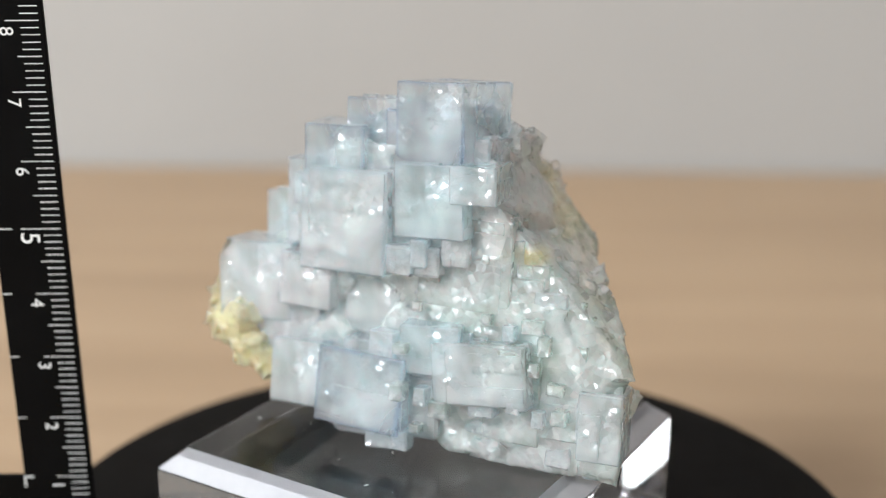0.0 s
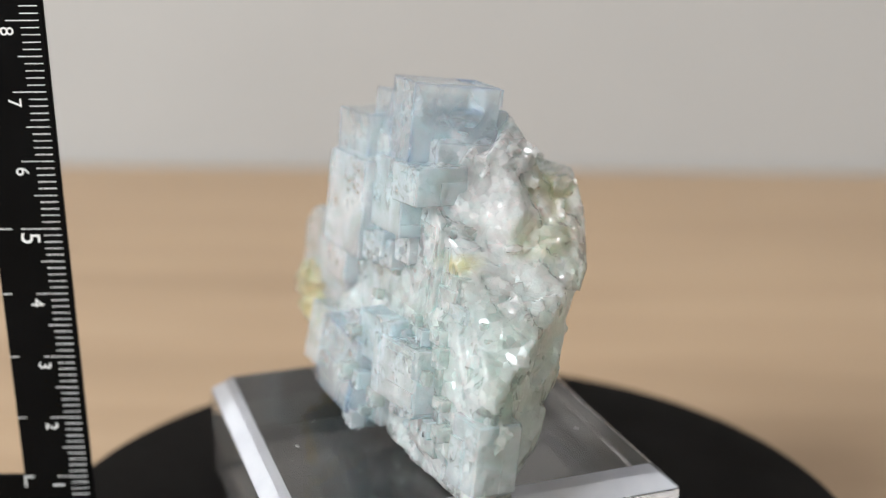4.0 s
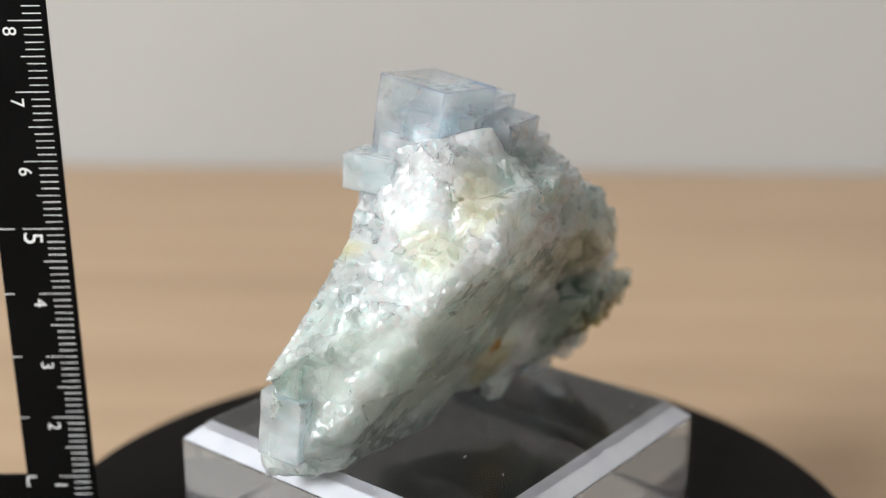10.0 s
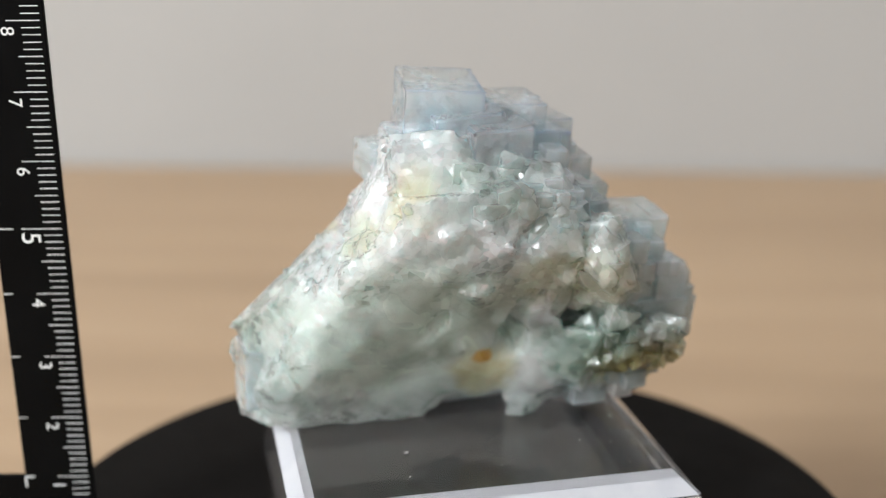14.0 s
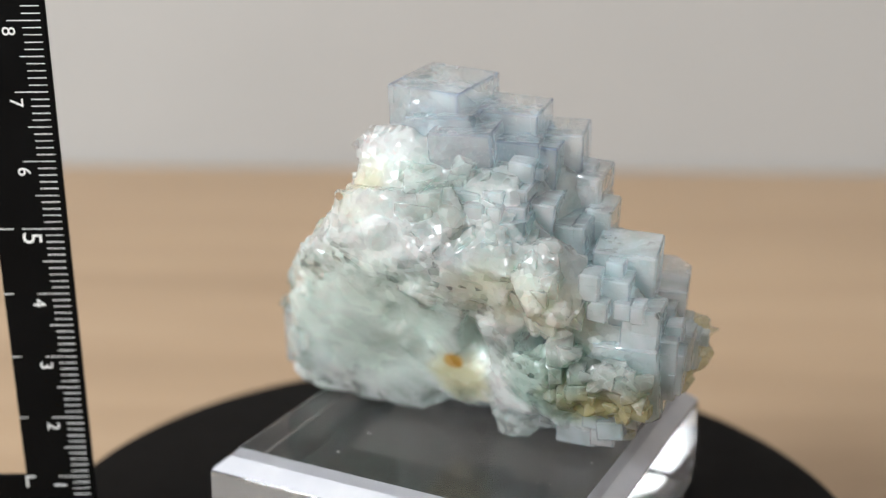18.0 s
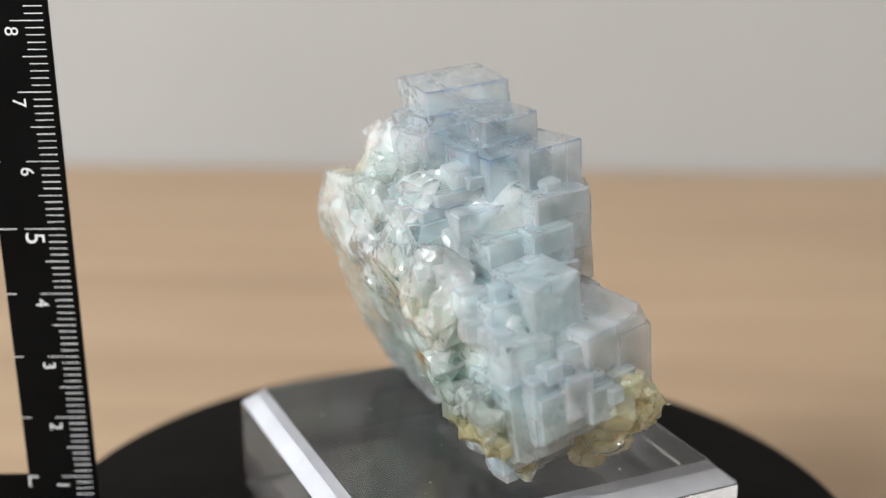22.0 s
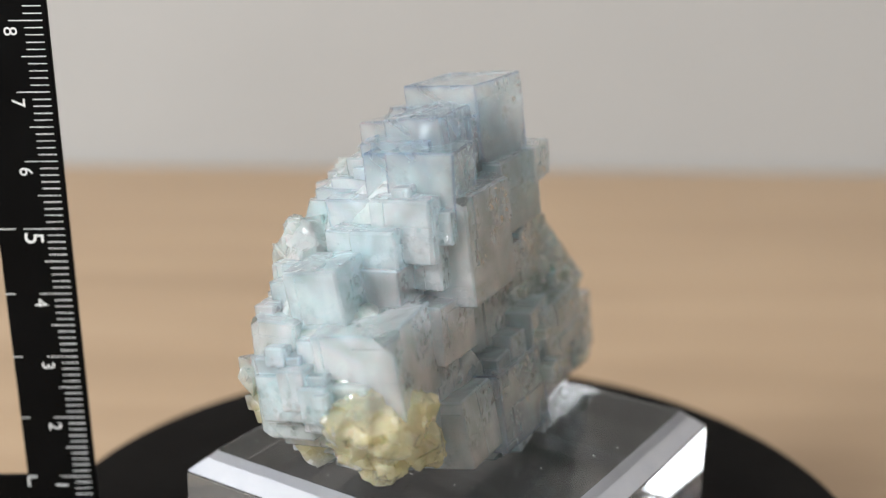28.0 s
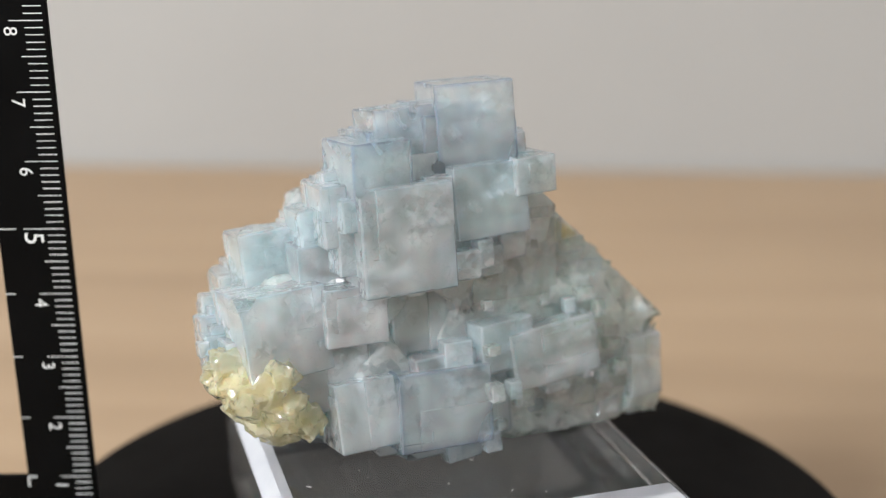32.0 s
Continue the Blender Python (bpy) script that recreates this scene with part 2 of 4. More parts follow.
def facets(nt, scale, slope):
    """Height of tiny flat cleavage steps: each cell is a plane with its own tilt."""
    tc = nt.nodes.new("ShaderNodeTexCoord")
    v = nt.nodes.new("ShaderNodeTexVoronoi")
    v.inputs["Scale"].default_value = scale
    nt.links.new(tc.outputs["Object"], v.inputs["Vector"])
    off = nt.nodes.new("ShaderNodeVectorMath")
    off.operation = "SUBTRACT"
    nt.links.new(tc.outputs["Object"], off.inputs[0])
    nt.links.new(v.outputs["Position"], off.inputs[1])
    dirn = nt.nodes.new("ShaderNodeVectorMath")
    dirn.operation = "SUBTRACT"
    nt.links.new(v.outputs["Color"], dirn.inputs[0])
    dirn.inputs[1].default_value = (0.5, 0.5, 0.5)
    dot = nt.nodes.new("ShaderNodeVectorMath")
    dot.operation = "DOT_PRODUCT"
    nt.links.new(off.outputs[0], dot.inputs[0])
    nt.links.new(dirn.outputs[0], dot.inputs[1])
    return node_op(nt, "MULTIPLY", dot.outputs["Value"], slope)


def wisps(nt, scale, distort=1.6):
    n = noise_node(nt, scale, 4, 0.6)
    n.inputs["Distortion"].default_value = distort
    return n.outputs["Fac"]


def relief(nt, height):
    n = nt.nodes.new("ShaderNodeBump")
    n.inputs["Strength"].default_value = 1.0
    n.inputs["Distance"].default_value = 1.0
    nt.links.new(height, n.inputs["Height"])
    return n.outputs[0]


def blend(nt, fac, a, c):
    n = nt.nodes.new("ShaderNodeMixShader")
    if isinstance(fac, (int, float)):
        n.inputs[0].default_value = fac
    else:
        nt.links.new(fac, n.inputs[0])
    nt.links.new(a, n.inputs[1])
    nt.links.new(c, n.inputs[2])
    return n.outputs[0]


def colours(nt, fac, a, c):
    """Blends two colours (sockets or values)."""
    n = nt.nodes.new("ShaderNodeMix")
    n.data_type = "RGBA"
    nt.links.new(fac, n.inputs["Factor"])
    for k, v in (("A", a), ("B", c)):
        if isinstance(v, tuple):
            n.inputs[k].default_value = (*v, 1)
        else:
            nt.links.new(v, n.inputs[k])
    return n.outputs["Result"]


def clear_body(m, nt, b, haze, tint, normal, gloss_rough, shine=0.75, face=0.035, bend=0.14):
    """Clear mineral with haze in it: light goes through the clear share, bent in part, and the skin shines."""
    nt.links.new(normal, b.inputs["Normal"])
    clear = nt.nodes.new("ShaderNodeBsdfTransparent")
    nt.links.new(tint, clear.inputs["Color"])
    bent = nt.nodes.new("ShaderNodeBsdfRefraction")
    bent.inputs["IOR"].default_value = 1.38
    bent.inputs["Roughness"].default_value = 0.02
    nt.links.new(tint, bent.inputs["Color"])
    nt.links.new(normal, bent.inputs["Normal"])
    gloss = nt.nodes.new("ShaderNodeBsdfAnisotropic")
    nt.links.new(gloss_rough, gloss.inputs["Roughness"])
    nt.links.new(normal, gloss.inputs["Normal"])
    gloss.inputs["Color"].default_value = (0.97, 0.985, 1, 1)
    lw = nt.nodes.new("ShaderNodeLayerWeight")
    nt.links.new(normal, lw.inputs["Normal"])
    edge = node_op(nt, "POWER", lw.outputs["Facing"], 4.0)
    fac = node_op(nt, "ADD", node_op(nt, "MULTIPLY", edge, shine), face)
    inside = blend(nt, bend, clear.outputs[0], bent.outputs[0])
    out = blend(nt, fac, blend(nt, haze, inside, b.outputs[0]), gloss.outputs[0])
    nt.links.new(out, nt.nodes["Material Output"].inputs["Surface"])
    return m


def scatter(b, scale, weight=1.0):
    setp(b, Roughness=0.5, IOR=1.2)
    b.inputs["Subsurface Weight"].default_value = weight
    b.inputs["Subsurface Radius"].default_value = (0.85, 1.0, 1.0)
    b.inputs["Subsurface Scale"].default_value = scale


STAINS = (
    ((16.5, -3.5, 87.5), (9.5, 12, 12), (0.94, 0.955, 0.94), 0.9, 0.4),
    ((18, -1, 79), (8, 10, 9), (0.95, 0.965, 0.95), 0.85, 0.35),
    ((11, 4, 66), (15, 13, 12), (0.70, 0.82, 0.74), 0.6, 0.4),
    ((13, 6, 86), (3.5, 3.5, 5), (0.88, 0.80, 0.48), 0.6, 0.55),
    ((18.5, -1, 82), (4, 5, 2.6), (0.86, 0.86, 0.55), 0.55, 0.55),
    ((-5, 19.5, 74), (10, 6, 4.5), (0.90, 0.86, 0.60), 0.55, 0.55),
    ((-0.6, 6.8, 57.5), (4.0, 4, 4), (0.88, 0.78, 0.42), 0.7, 0.45),
    ((0.0, 7.4, 61.0), (1.3, 1.6, 1.3), (0.74, 0.40, 0.06), 0.95, 0.4),
    ((-13, 19, 61), (8, 6, 7), (0.40, 0.54, 0.45), 0.75, 0.4),
    ((-23, 21, 58), (9, 6, 5), (0.72, 0.62, 0.26), 0.75, 0.55),
    ((-31, 9, 60), (8, 9, 6), (0.70, 0.60, 0.26), 0.75, 0.55),
    ((11, -11.5, 79), (3, 3, 1.2), (0.74, 0.60, 0.22), 0.7, 0.55))


def core_material(name, hazy, clear, bump, glass):
    """Massive broken fluorite: pale green-grey to white, cloudy in veils, stained in places."""
    m, nt, b = material(name)
    n1 = noise_node(nt, 60, 3, 0.5)
    col = ramp(nt, n1.outputs["Fac"], [(0.30, (0.79, 0.87, 0.81)), (0.46, (0.85, 0.92, 0.875)), (0.58, (0.89, 0.95, 0.93)), (0.75, (0.95, 0.97, 0.955))])
    speck = noise_node(nt, 620, 1.0, 0.4).outputs["Fac"]
    col = colours(nt, ramp(nt, speck, [(0.85, (0,) * 3), (0.865, (0.7,) * 3)]), col, (0.20, 0.16, 0.10))
    for centre, radius, tint, strength, soft in STAINS:
        col = stain(nt, col, centre, radius, tint, strength, soft)
    nt.links.new(col, b.inputs["Base Color"])
    scatter(b, 0.0032)
    setp(b, IOR=1.3, Roughness=0.16)
    b.inputs["Transmission Weight"].default_value = glass
    tintc = colours(nt, ramp(nt, n1.outputs["Fac"], [(0, (0.35,) * 3), (1, (0.35,) * 3)]), col, (0.97, 0.985, 0.98))
    veil = noise_node(nt, 95, 3, 0.55)
    veil.inputs["Distortion"].default_value = 0.5
    haze = ramp(nt, veil.outputs["Fac"], [(0.36, (clear,) * 3), (0.62, (hazy,) * 3)])
    mask = ramp(nt, noise_node(nt, 110, 2, 0.5).outputs["Fac"], [(0.40, (0.35,) * 3), (0.60, (1.0,) * 3)])
    # the large smooth cleavage plane low on the broken side
    mask = stain(nt, mask, (11, 3, 62), (17, 16, 11), (0.10, 0.10, 0.10), 1.0, 0.4, 120.0)
    h = node_op(nt, "MULTIPLY", node_op(nt, "ADD", facets(nt, 330, 1.0 * bump), facets(nt, 900, 1.3 * bump)), mask)
    h = node_op(nt, "ADD", h, node_op(nt, "MULTIPLY", noise_node(nt, 700, 3, 0.6).outputs["Fac"], 0.00016 * bump))
    rough = ramp(nt, veil.outputs["Fac"], [(0.35, (0.14,) * 3), (0.65, (0.34,) * 3)])
    return clear_body(m, nt, b, haze, tintc, relief(nt, h), rough, 0.6, 0.032)


def crystal_material(name, body, rim, hazy, clear, glass):
    """Fluorite: clear with soft clouds inside, bluer along the edges of each cube (colour zoning)."""
    m, nt, b = material(name)
    tc = nt.nodes.new("ShaderNodeTexCoord")
    sx = nt.nodes.new("ShaderNodeSeparateXYZ")
    nt.links.new(tc.outputs["Generated"], sx.inputs[0])

    def op(kind, a, c):
        return node_op(nt, kind, a, c)

    d = [op("MINIMUM", o, op("SUBTRACT", 1.0, o)) for o in sx.outputs]
    lo = op("MINIMUM", op("MINIMUM", d[0], d[1]), d[2])
    hi = op("MAXIMUM", op("MAXIMUM", d[0], d[1]), d[2])
    mid = op("SUBTRACT", op("SUBTRACT", op("ADD", op("ADD", d[0], d[1]), d[2]), lo), hi)
    n1 = noise_node(nt, 120, 2.0, 0.45)
    mid = op("ADD", mid, op("MULTIPLY", op("SUBTRACT", n1.outputs["Fac"], 0.5), 0.10))
    zone = nt.nodes.new("ShaderNodeMapRange")
    zone.interpolation_type = "SMOOTHSTEP"
    for k, v in zip(("From Min", "From Max", "To Min", "To Max"), (0.0, 0.07, 1.0, 0.0)):
        zone.inputs[k].default_value = v
    nt.links.new(mid, zone.inputs["Value"])
    info = nt.nodes.new("ShaderNodeObjectInfo")
    hs = nt.nodes.new("ShaderNodeHueSaturation")
    hs.inputs["Color"].default_value = (*body, 1)
    nt.links.new(op("ADD", 0.5, info.outputs["Random"]), hs.inputs["Saturation"])
    speck = ramp(nt, noise_node(nt, 700, 1.0, 0.4).outputs["Fac"], [(0.86, (0,) * 3), (0.875, (0.7,) * 3)])
    nt.links.new(colours(nt, speck, colours(nt, zone.outputs[0], hs.outputs[0], rim), (0.12, 0.11, 0.10)), b.inputs["Base Color"])
    scatter(b, 0.0032)
    setp(b, IOR=1.42, Roughness=0.03)
    b.inputs["Transmission Weight"].default_value = glass
    tint = colours(nt, zone.outputs[0], colours(nt, info.outputs["Random"], (0.965, 0.985, 1.0), (0.92, 0.97, 1.0)), rim)
    veil = noise_node(nt, 110, 2.0, 0.45)
    veil.inputs["Distortion"].default_value = 0.6
    haze = op("MAXIMUM", ramp(nt, veil.outputs["Fac"], [(0.34, (clear,) * 3), (0.68, (hazy,) * 3)]), speck)
    mask = ramp(nt, noise_node(nt, 160, 2, 0.5).outputs["Fac"], [(0.48, (0.05,) * 3), (0.60, (1.0,) * 3)])
    h = op("MULTIPLY", op("ADD", facets(nt, 600, 0.45), facets(nt, 1300, 0.7)), mask)
    h = op("ADD", h, op("MULTIPLY", noise_node(nt, 500, 3, 0.5).outputs["Fac"], 0.00006))
    rough = ramp(nt, veil.outputs["Fac"], [(0.4, (0.05,) * 3), (0.65, (0.16,) * 3)])
    return clear_body(m, nt, b, haze, tint, relief(nt, h), rough, 0.8, 0.04, 0.34)


MAT_CORE = core_material("massive_fluorite", 0.82, 0.52, 0.9, 0.42)
MAT_SHARD = core_material("cleaved_fluorite", 0.50, 0.20, 0.7, 0.30)
MAT_CRYSTAL = crystal_material("pale_blue_fluorite", (0.85, 0.95, 1.0), (0.80, 0.90, 0.985), 0.44, 0.20, 0.06)
MAT_CLEAR = crystal_material("clear_blue_fluorite", (0.88, 0.95, 1.0), (0.66, 0.77, 0.94), 0.28, 0.10, 0.10)
MAT_YELLOW = crystal_material("honey_yellow_fluorite", (0.93, 0.80, 0.47), (0.95, 0.86, 0.58), 0.58, 0.30, 0.1)


def milk_material(name, low, high, transmission):
    m, nt, b = material(name)
    n = noise_node(nt, 260, 4, 0.6)
    nt.links.new(ramp(nt, n.outputs["Fac"], [(0.3, (0.90, 0.96, 0.975)), (0.7, (0.97, 0.985, 0.99))]), b.inputs["Base Color"])
    scatter(b, 0.002)
    setp(b, Roughness=0.18, IOR=1.434)
    b.inputs["Transmission Weight"].default_value = transmission
    nt.links.new(ramp(nt, noise_node(nt, 220, 2, 0.5).outputs["Fac"], [(0.40, (low,) * 3), (0.64, (high,) * 3)]), b.inputs["Alpha"])
    return m


def crack_material():
    """A healed crack: a clear plane that flashes like a sheet of ice."""
    m, nt, b = material("cleavage_veil")
    n = noise_node(nt, 300, 3, 0.6)
    setp(b, Base_Color=(0.93, 0.97, 1.0, 1), Roughness=0.12, IOR=1.6)
    nt.links.new(ramp(nt, n.outputs["Fac"], [(0.42, (0.04,) * 3), (0.66, (0.5,) * 3)]), b.inputs["Alpha"])
    return m


MAT_MILK = milk_material("milky_inclusion", 0.5, 0.95, 0.0)
MAT_VEIL = crack_material()

# The cubes share one growth direction: x along the front, y into the body, z up
LATTICE = Matrix(((0.91476, 0.40350, 0.01983), (-0.40255, 0.90628, 0.12889), (0.03404, -0.12589, 0.99146)))
LUMPS = []


def lump(centre, reach):
    """A cleaved block: how far, in millimetres, it reaches from its centre in evenly spread directions."""
    LUMPS.append((centre, reach))


lump((-9.6, 6.0, 82.4), (15.8, 12.6, 13.6, 15.0, 10.4, 12.6, 12.8, 13.3, 13.8, 11.0, 10.9, 13.3, 14.2, 11.8, 11.5, 15.8, 13.6, 13.4, 11.5, 12.9, 16.2, 12.1, 11.2, 13.8))
lump((-23.0, 13.5, 68.0), (11.0, 10.0, 13.0, 12.7, 11.5, 10.4, 11.1, 13.6, 13.4, 10.5, 13.2, 13.2, 10.3, 10.4, 11.3, 12.8, 12.3, 11.6, 10.4, 12.4, 12.9, 9.9, 12.5, 12.8))
lump((-1.3, -3.9, 62.6), (12.1, 11.9, 12.2, 11.8, 13.9, 10.8, 11.9, 15.4, 11.3, 11.0, 10.5, 12.4, 14.1, 11.2, 9.1, 11.6, 14.0, 10.8, 11.0, 14.1, 10.9, 13.3, 11.9, 12.0))
lump((5.9, -0.8, 84.3), (15.5, 16.5, 10.7, 16.2, 13.1, 10.3, 15.1, 9.8, 11.6, 11.4, 12.1, 13.7, 14.2, 11.8, 9.2, 14.4, 12.5, 14.9, 14.1, 11.9, 16.5, 11.9, 13.0, 14.3))
lump((-15.0, 3.0, 58.2), (12.7, 10.9, 12.1, 12.5, 10.4, 9.3, 11.5, 13.6, 12.4, 10.5, 10.1, 11.1, 12.8, 12.7, 11.3, 11.5, 13.5, 13.3, 11.4, 9.7, 11.3, 13.4, 10.5, 9.6))
lump((14.2, -10.7, 62.1), (12.2, 12.1, 13.7, 11.0, 14.7, 9.3, 11.2, 14.0, 9.6, 11.4, 9.3, 11.7, 13.3, 13.2, 9.8, 9.2, 11.0, 10.7, 13.9, 12.5, 8.8, 14.2, 12.3, 12.5))
lump((3.8, 11.1, 75.1), (6.4, 6.8, 7.2, 5.5, 7.5, 7.0, 6.2, 5.5, 5.7, 7.8, 7.6, 6.0, 5.4, 7.2, 7.4, 6.5, 7.0, 6.8))
lump((-5.1, -2.1, 96.3), (6.1, 5.3, 6.8, 4.4, 6.0, 7.8, 7.2, 6.2, 6.0, 7.4, 6.0, 6.6, 5.4, 6.1, 6.8, 4.5, 5.9, 5.0))
lump((-7.7, -6.0, 77.0), (7.6, 7.1, 6.1, 6.5, 5.3, 7.6, 7.2, 4.8, 5.3, 6.3, 6.8, 5.7, 5.1, 6.9, 7.6, 6.3, 7.1, 7.2))
lump((-9.7, -9.3, 53.6), (6.4, 6.0, 5.5, 6.1, 5.2, 7.3, 7.1, 5.5, 6.1, 6.7, 6.8, 5.9, 6.3, 6.6, 7.1, 6.4, 5.4, 5.9))
lump((-13.9, 18.8, 76.6), (6.6, 5.9, 7.6, 5.8, 5.1, 6.7, 7.0, 6.2, 5.2, 7.2, 7.1, 5.5, 5.2, 5.4, 7.3, 6.4, 5.4, 6.9))
lump((8.9, -3.1, 67.1), (8.1, 8.2, 8.3, 8.1, 8.3, 8.2, 8.2, 8.4, 8.1, 8.4, 8.3, 8.2, 7.9, 8.3, 8.3, 8.0, 8.3, 8.3))
lump((3.3, 0.9, 62.7), (7.0, 7.3, 8.2, 6.5, 8.2, 7.6, 7.0, 7.8, 6.7, 8.1, 8.2, 7.0, 6.5, 7.8, 8.1, 6.8, 7.9, 8.4))
lump((13.9, -6.0, 70.0), (7.4, 7.4, 7.5, 7.4, 7.4, 7.3, 7.3, 7.4, 7.5, 7.3, 7.1, 7.3, 7.4, 7.4, 7.3, 7.4, 7.4, 7.3))
lump((17.1, -8.9, 65.7), (7.3, 6.8, 6.8, 6.9, 7.0, 6.0, 6.3, 6.8, 7.1, 6.4, 6.4, 6.3, 6.9, 7.3, 6.1, 7.2, 6.7, 6.6))
lump((-24.2, 3.1, 72.3), (8.5, 4.8, 8.5, 3.8, 8.5, 8.5, 5.6, 8.5, 4.6, 8.5, 8.5, 3.8, 8.5, 8.1, 8.5, 8.5, 4.3, 8.5, 8.5, 6.7, 8.5, 6.5, 8.5, 8.5))
lump((-23.2, 17.1, 56.6), (8.5, 8.5, 8.5, 8.5, 8.3, 8.5, 5.1, 6.2, 8.5, 6.7, 8.5, 4.8, 4.3, 8.5, 3.2, 5.4, 5.9, 3.8, 8.5, 2.7, 4.3, 4.8, 2.4, 4.6))
lump((16.2, 1.9, 70.2), (8.5, 8.5, 6.2, 8.5, 7.5, 7.5, 8.5, 2.4, 8.5, 8.5, 2.9, 8.5, 3.5, 8.1, 8.5, 1.9, 8.5, 5.1, 4.8, 8.5, 2.4, 8.5, 5.4, 3.2))
lump((8.7, -4.9, 54.2), (8.5, 8.5, 8.5, 8.5, 8.5, 8.5, 8.5, 2.7, 8.5, 8.5, 6.2, 8.5, 2.7, 8.5, 8.5, 2.4, 8.3, 3.8, 5.6, 7.0, 2.9, 5.6, 3.5, 3.2))
lump((3.8, -13.5, 70.0), (1.1, 1.5, 5.6, 0.8, 6.8, 1.7, 0.8, 6.8, 1.5, 6.8, 6.8, 1.5, 6.8, 2.4, 5.4, 6.8, 2.4, 6.8, 6.8, 3.6, 6.8, 5.4, 6.8, 6.8))
lump((-6.4, 13.1, 68.0), (8.5, 8.5, 8.5, 8.5, 8.5, 8.5, 8.5, 4.0, 8.5, 8.5, 8.5, 8.5, 2.9, 8.5, 8.5, 2.9, 8.5, 2.7, 6.2, 8.5, 2.4, 8.5, 8.5, 2.7))
lump((0.7, -14.8, 57.2), (4.3, 6.8, 6.8, 3.6, 6.8, 5.6, 5.8, 6.8, 2.8, 6.8, 6.8, 2.6, 6.8, 3.4, 6.8, 6.8, 2.6, 6.8, 4.1, 2.8, 6.8, 1.7, 2.6, 2.4))
lump((-3.8, 7.0, 57.8), (8.5, 8.5, 8.5, 8.5, 6.2, 8.5, 8.5, 2.7, 8.5, 8.5, 4.3, 8.5, 3.2, 8.5, 8.5, 2.7, 8.5, 4.8, 6.5, 8.5, 2.9, 7.0, 5.6, 3.5))
lump((22.5, -12.1, 57.4), (6.2, 8.5, 2.7, 8.5, 8.5, 2.4, 8.5, 2.7, 8.5, 8.5, 2.4, 8.5, 4.6, 3.8, 8.5, 2.4, 8.5, 4.0, 2.9, 8.5, 2.9, 7.5, 5.1, 4.0))
lump((-13.8, 0.0, 70.4), (8.5, 8.5, 8.5, 7.5, 8.5, 8.5, 8.5, 8.5, 6.2, 8.5, 8.5, 6.2, 8.5, 8.5, 8.5, 8.5, 5.1, 8.5, 8.5, 8.5, 8.5, 8.5, 8.5, 8.5))
lump((13.0, 2.0, 76.0), (8.5, 8.5, 7.5, 8.5, 8.5, 8.3, 8.5, 5.9, 8.5, 8.5, 7.3, 8.5, 6.5, 8.5, 8.5, 6.2, 8.5, 8.5, 8.5, 8.5, 6.7, 8.5, 8.5, 8.5))
lump((12.0, -10.0, 75.0), (4.3, 6.8, 6.0, 1.7, 6.8, 3.4, 6.8, 6.8, 1.1, 6.8, 4.7, 3.6, 6.8, 1.9, 6.8, 6.8, 2.6, 6.8, 6.8, 6.8, 6.8, 6.8, 6.8, 6.8))


def spread(n):
    i = np.arange(n) + 0.5
    ph, th = np.arccos(1 - 2 * i / n), math.pi * (1 + 5 ** 0.5) * i
    return np.stack([np.cos(th) * np.sin(ph), np.sin(th) * np.sin(ph), np.cos(ph)], 1)


def cells(P, size, rng):
    """The jittered cell that each place falls into: an index, and the seed of every cell met."""
    lo = np.floor(P.min(0) / size).astype(int) - 2
    n = np.ceil(P.max(0) / size).astype(int) + 3 - lo
    jit = rng.uniform(0.05, 0.95, (*n, 3))
    base = np.floor(P / size).astype(int) - lo
    best = np.full(len(P), 1e9)
    pick = np.zeros(len(P), int)
    for i in (-1, 0, 1):
        for j in (-1, 0, 1):
            for k in (-1, 0, 1):
                c = base + (i, j, k)
                s = (c + lo + jit[c[:, 0], c[:, 1], c[:, 2]]) * size
                r = ((P - s) ** 2).sum(1)
                m = r < best
                best[m] = r[m]
                pick[m] = np.ravel_multi_index(c[m].T, tuple(n))
    ids, where = np.unique(pick, return_inverse=True)
    c = np.stack(np.unravel_index(ids, tuple(n)), 1)
    return where, (c + lo + jit[c[:, 0], c[:, 1], c[:, 2]]) * size


def cleave(field, size, tilt, step, rng_seed):
    """Breaks a distance field into flat cleavage faces: one tilted plane for each cell."""
    def broken(P):
        rng = np.random.default_rng(rng_seed)
        where, seeds = cells(P, size, rng)
        d0 = field(seeds)
        e = 0.25
        g = np.stack([field(seeds + np.eye(3)[i] * e) - field(seeds - np.eye(3)[i] * e) for i in range(3)], 1)
        g /= np.linalg.norm(g, axis=1, keepdims=True) + 1e-9
        g += rng.normal(size=g.shape) * tilt
        g /= np.linalg.norm(g, axis=1, keepdims=True)
        return d0[where] + ((P - seeds[where]) * g[where]).sum(1) + rng.uniform(-step, step, len(seeds))[where]
    return broken


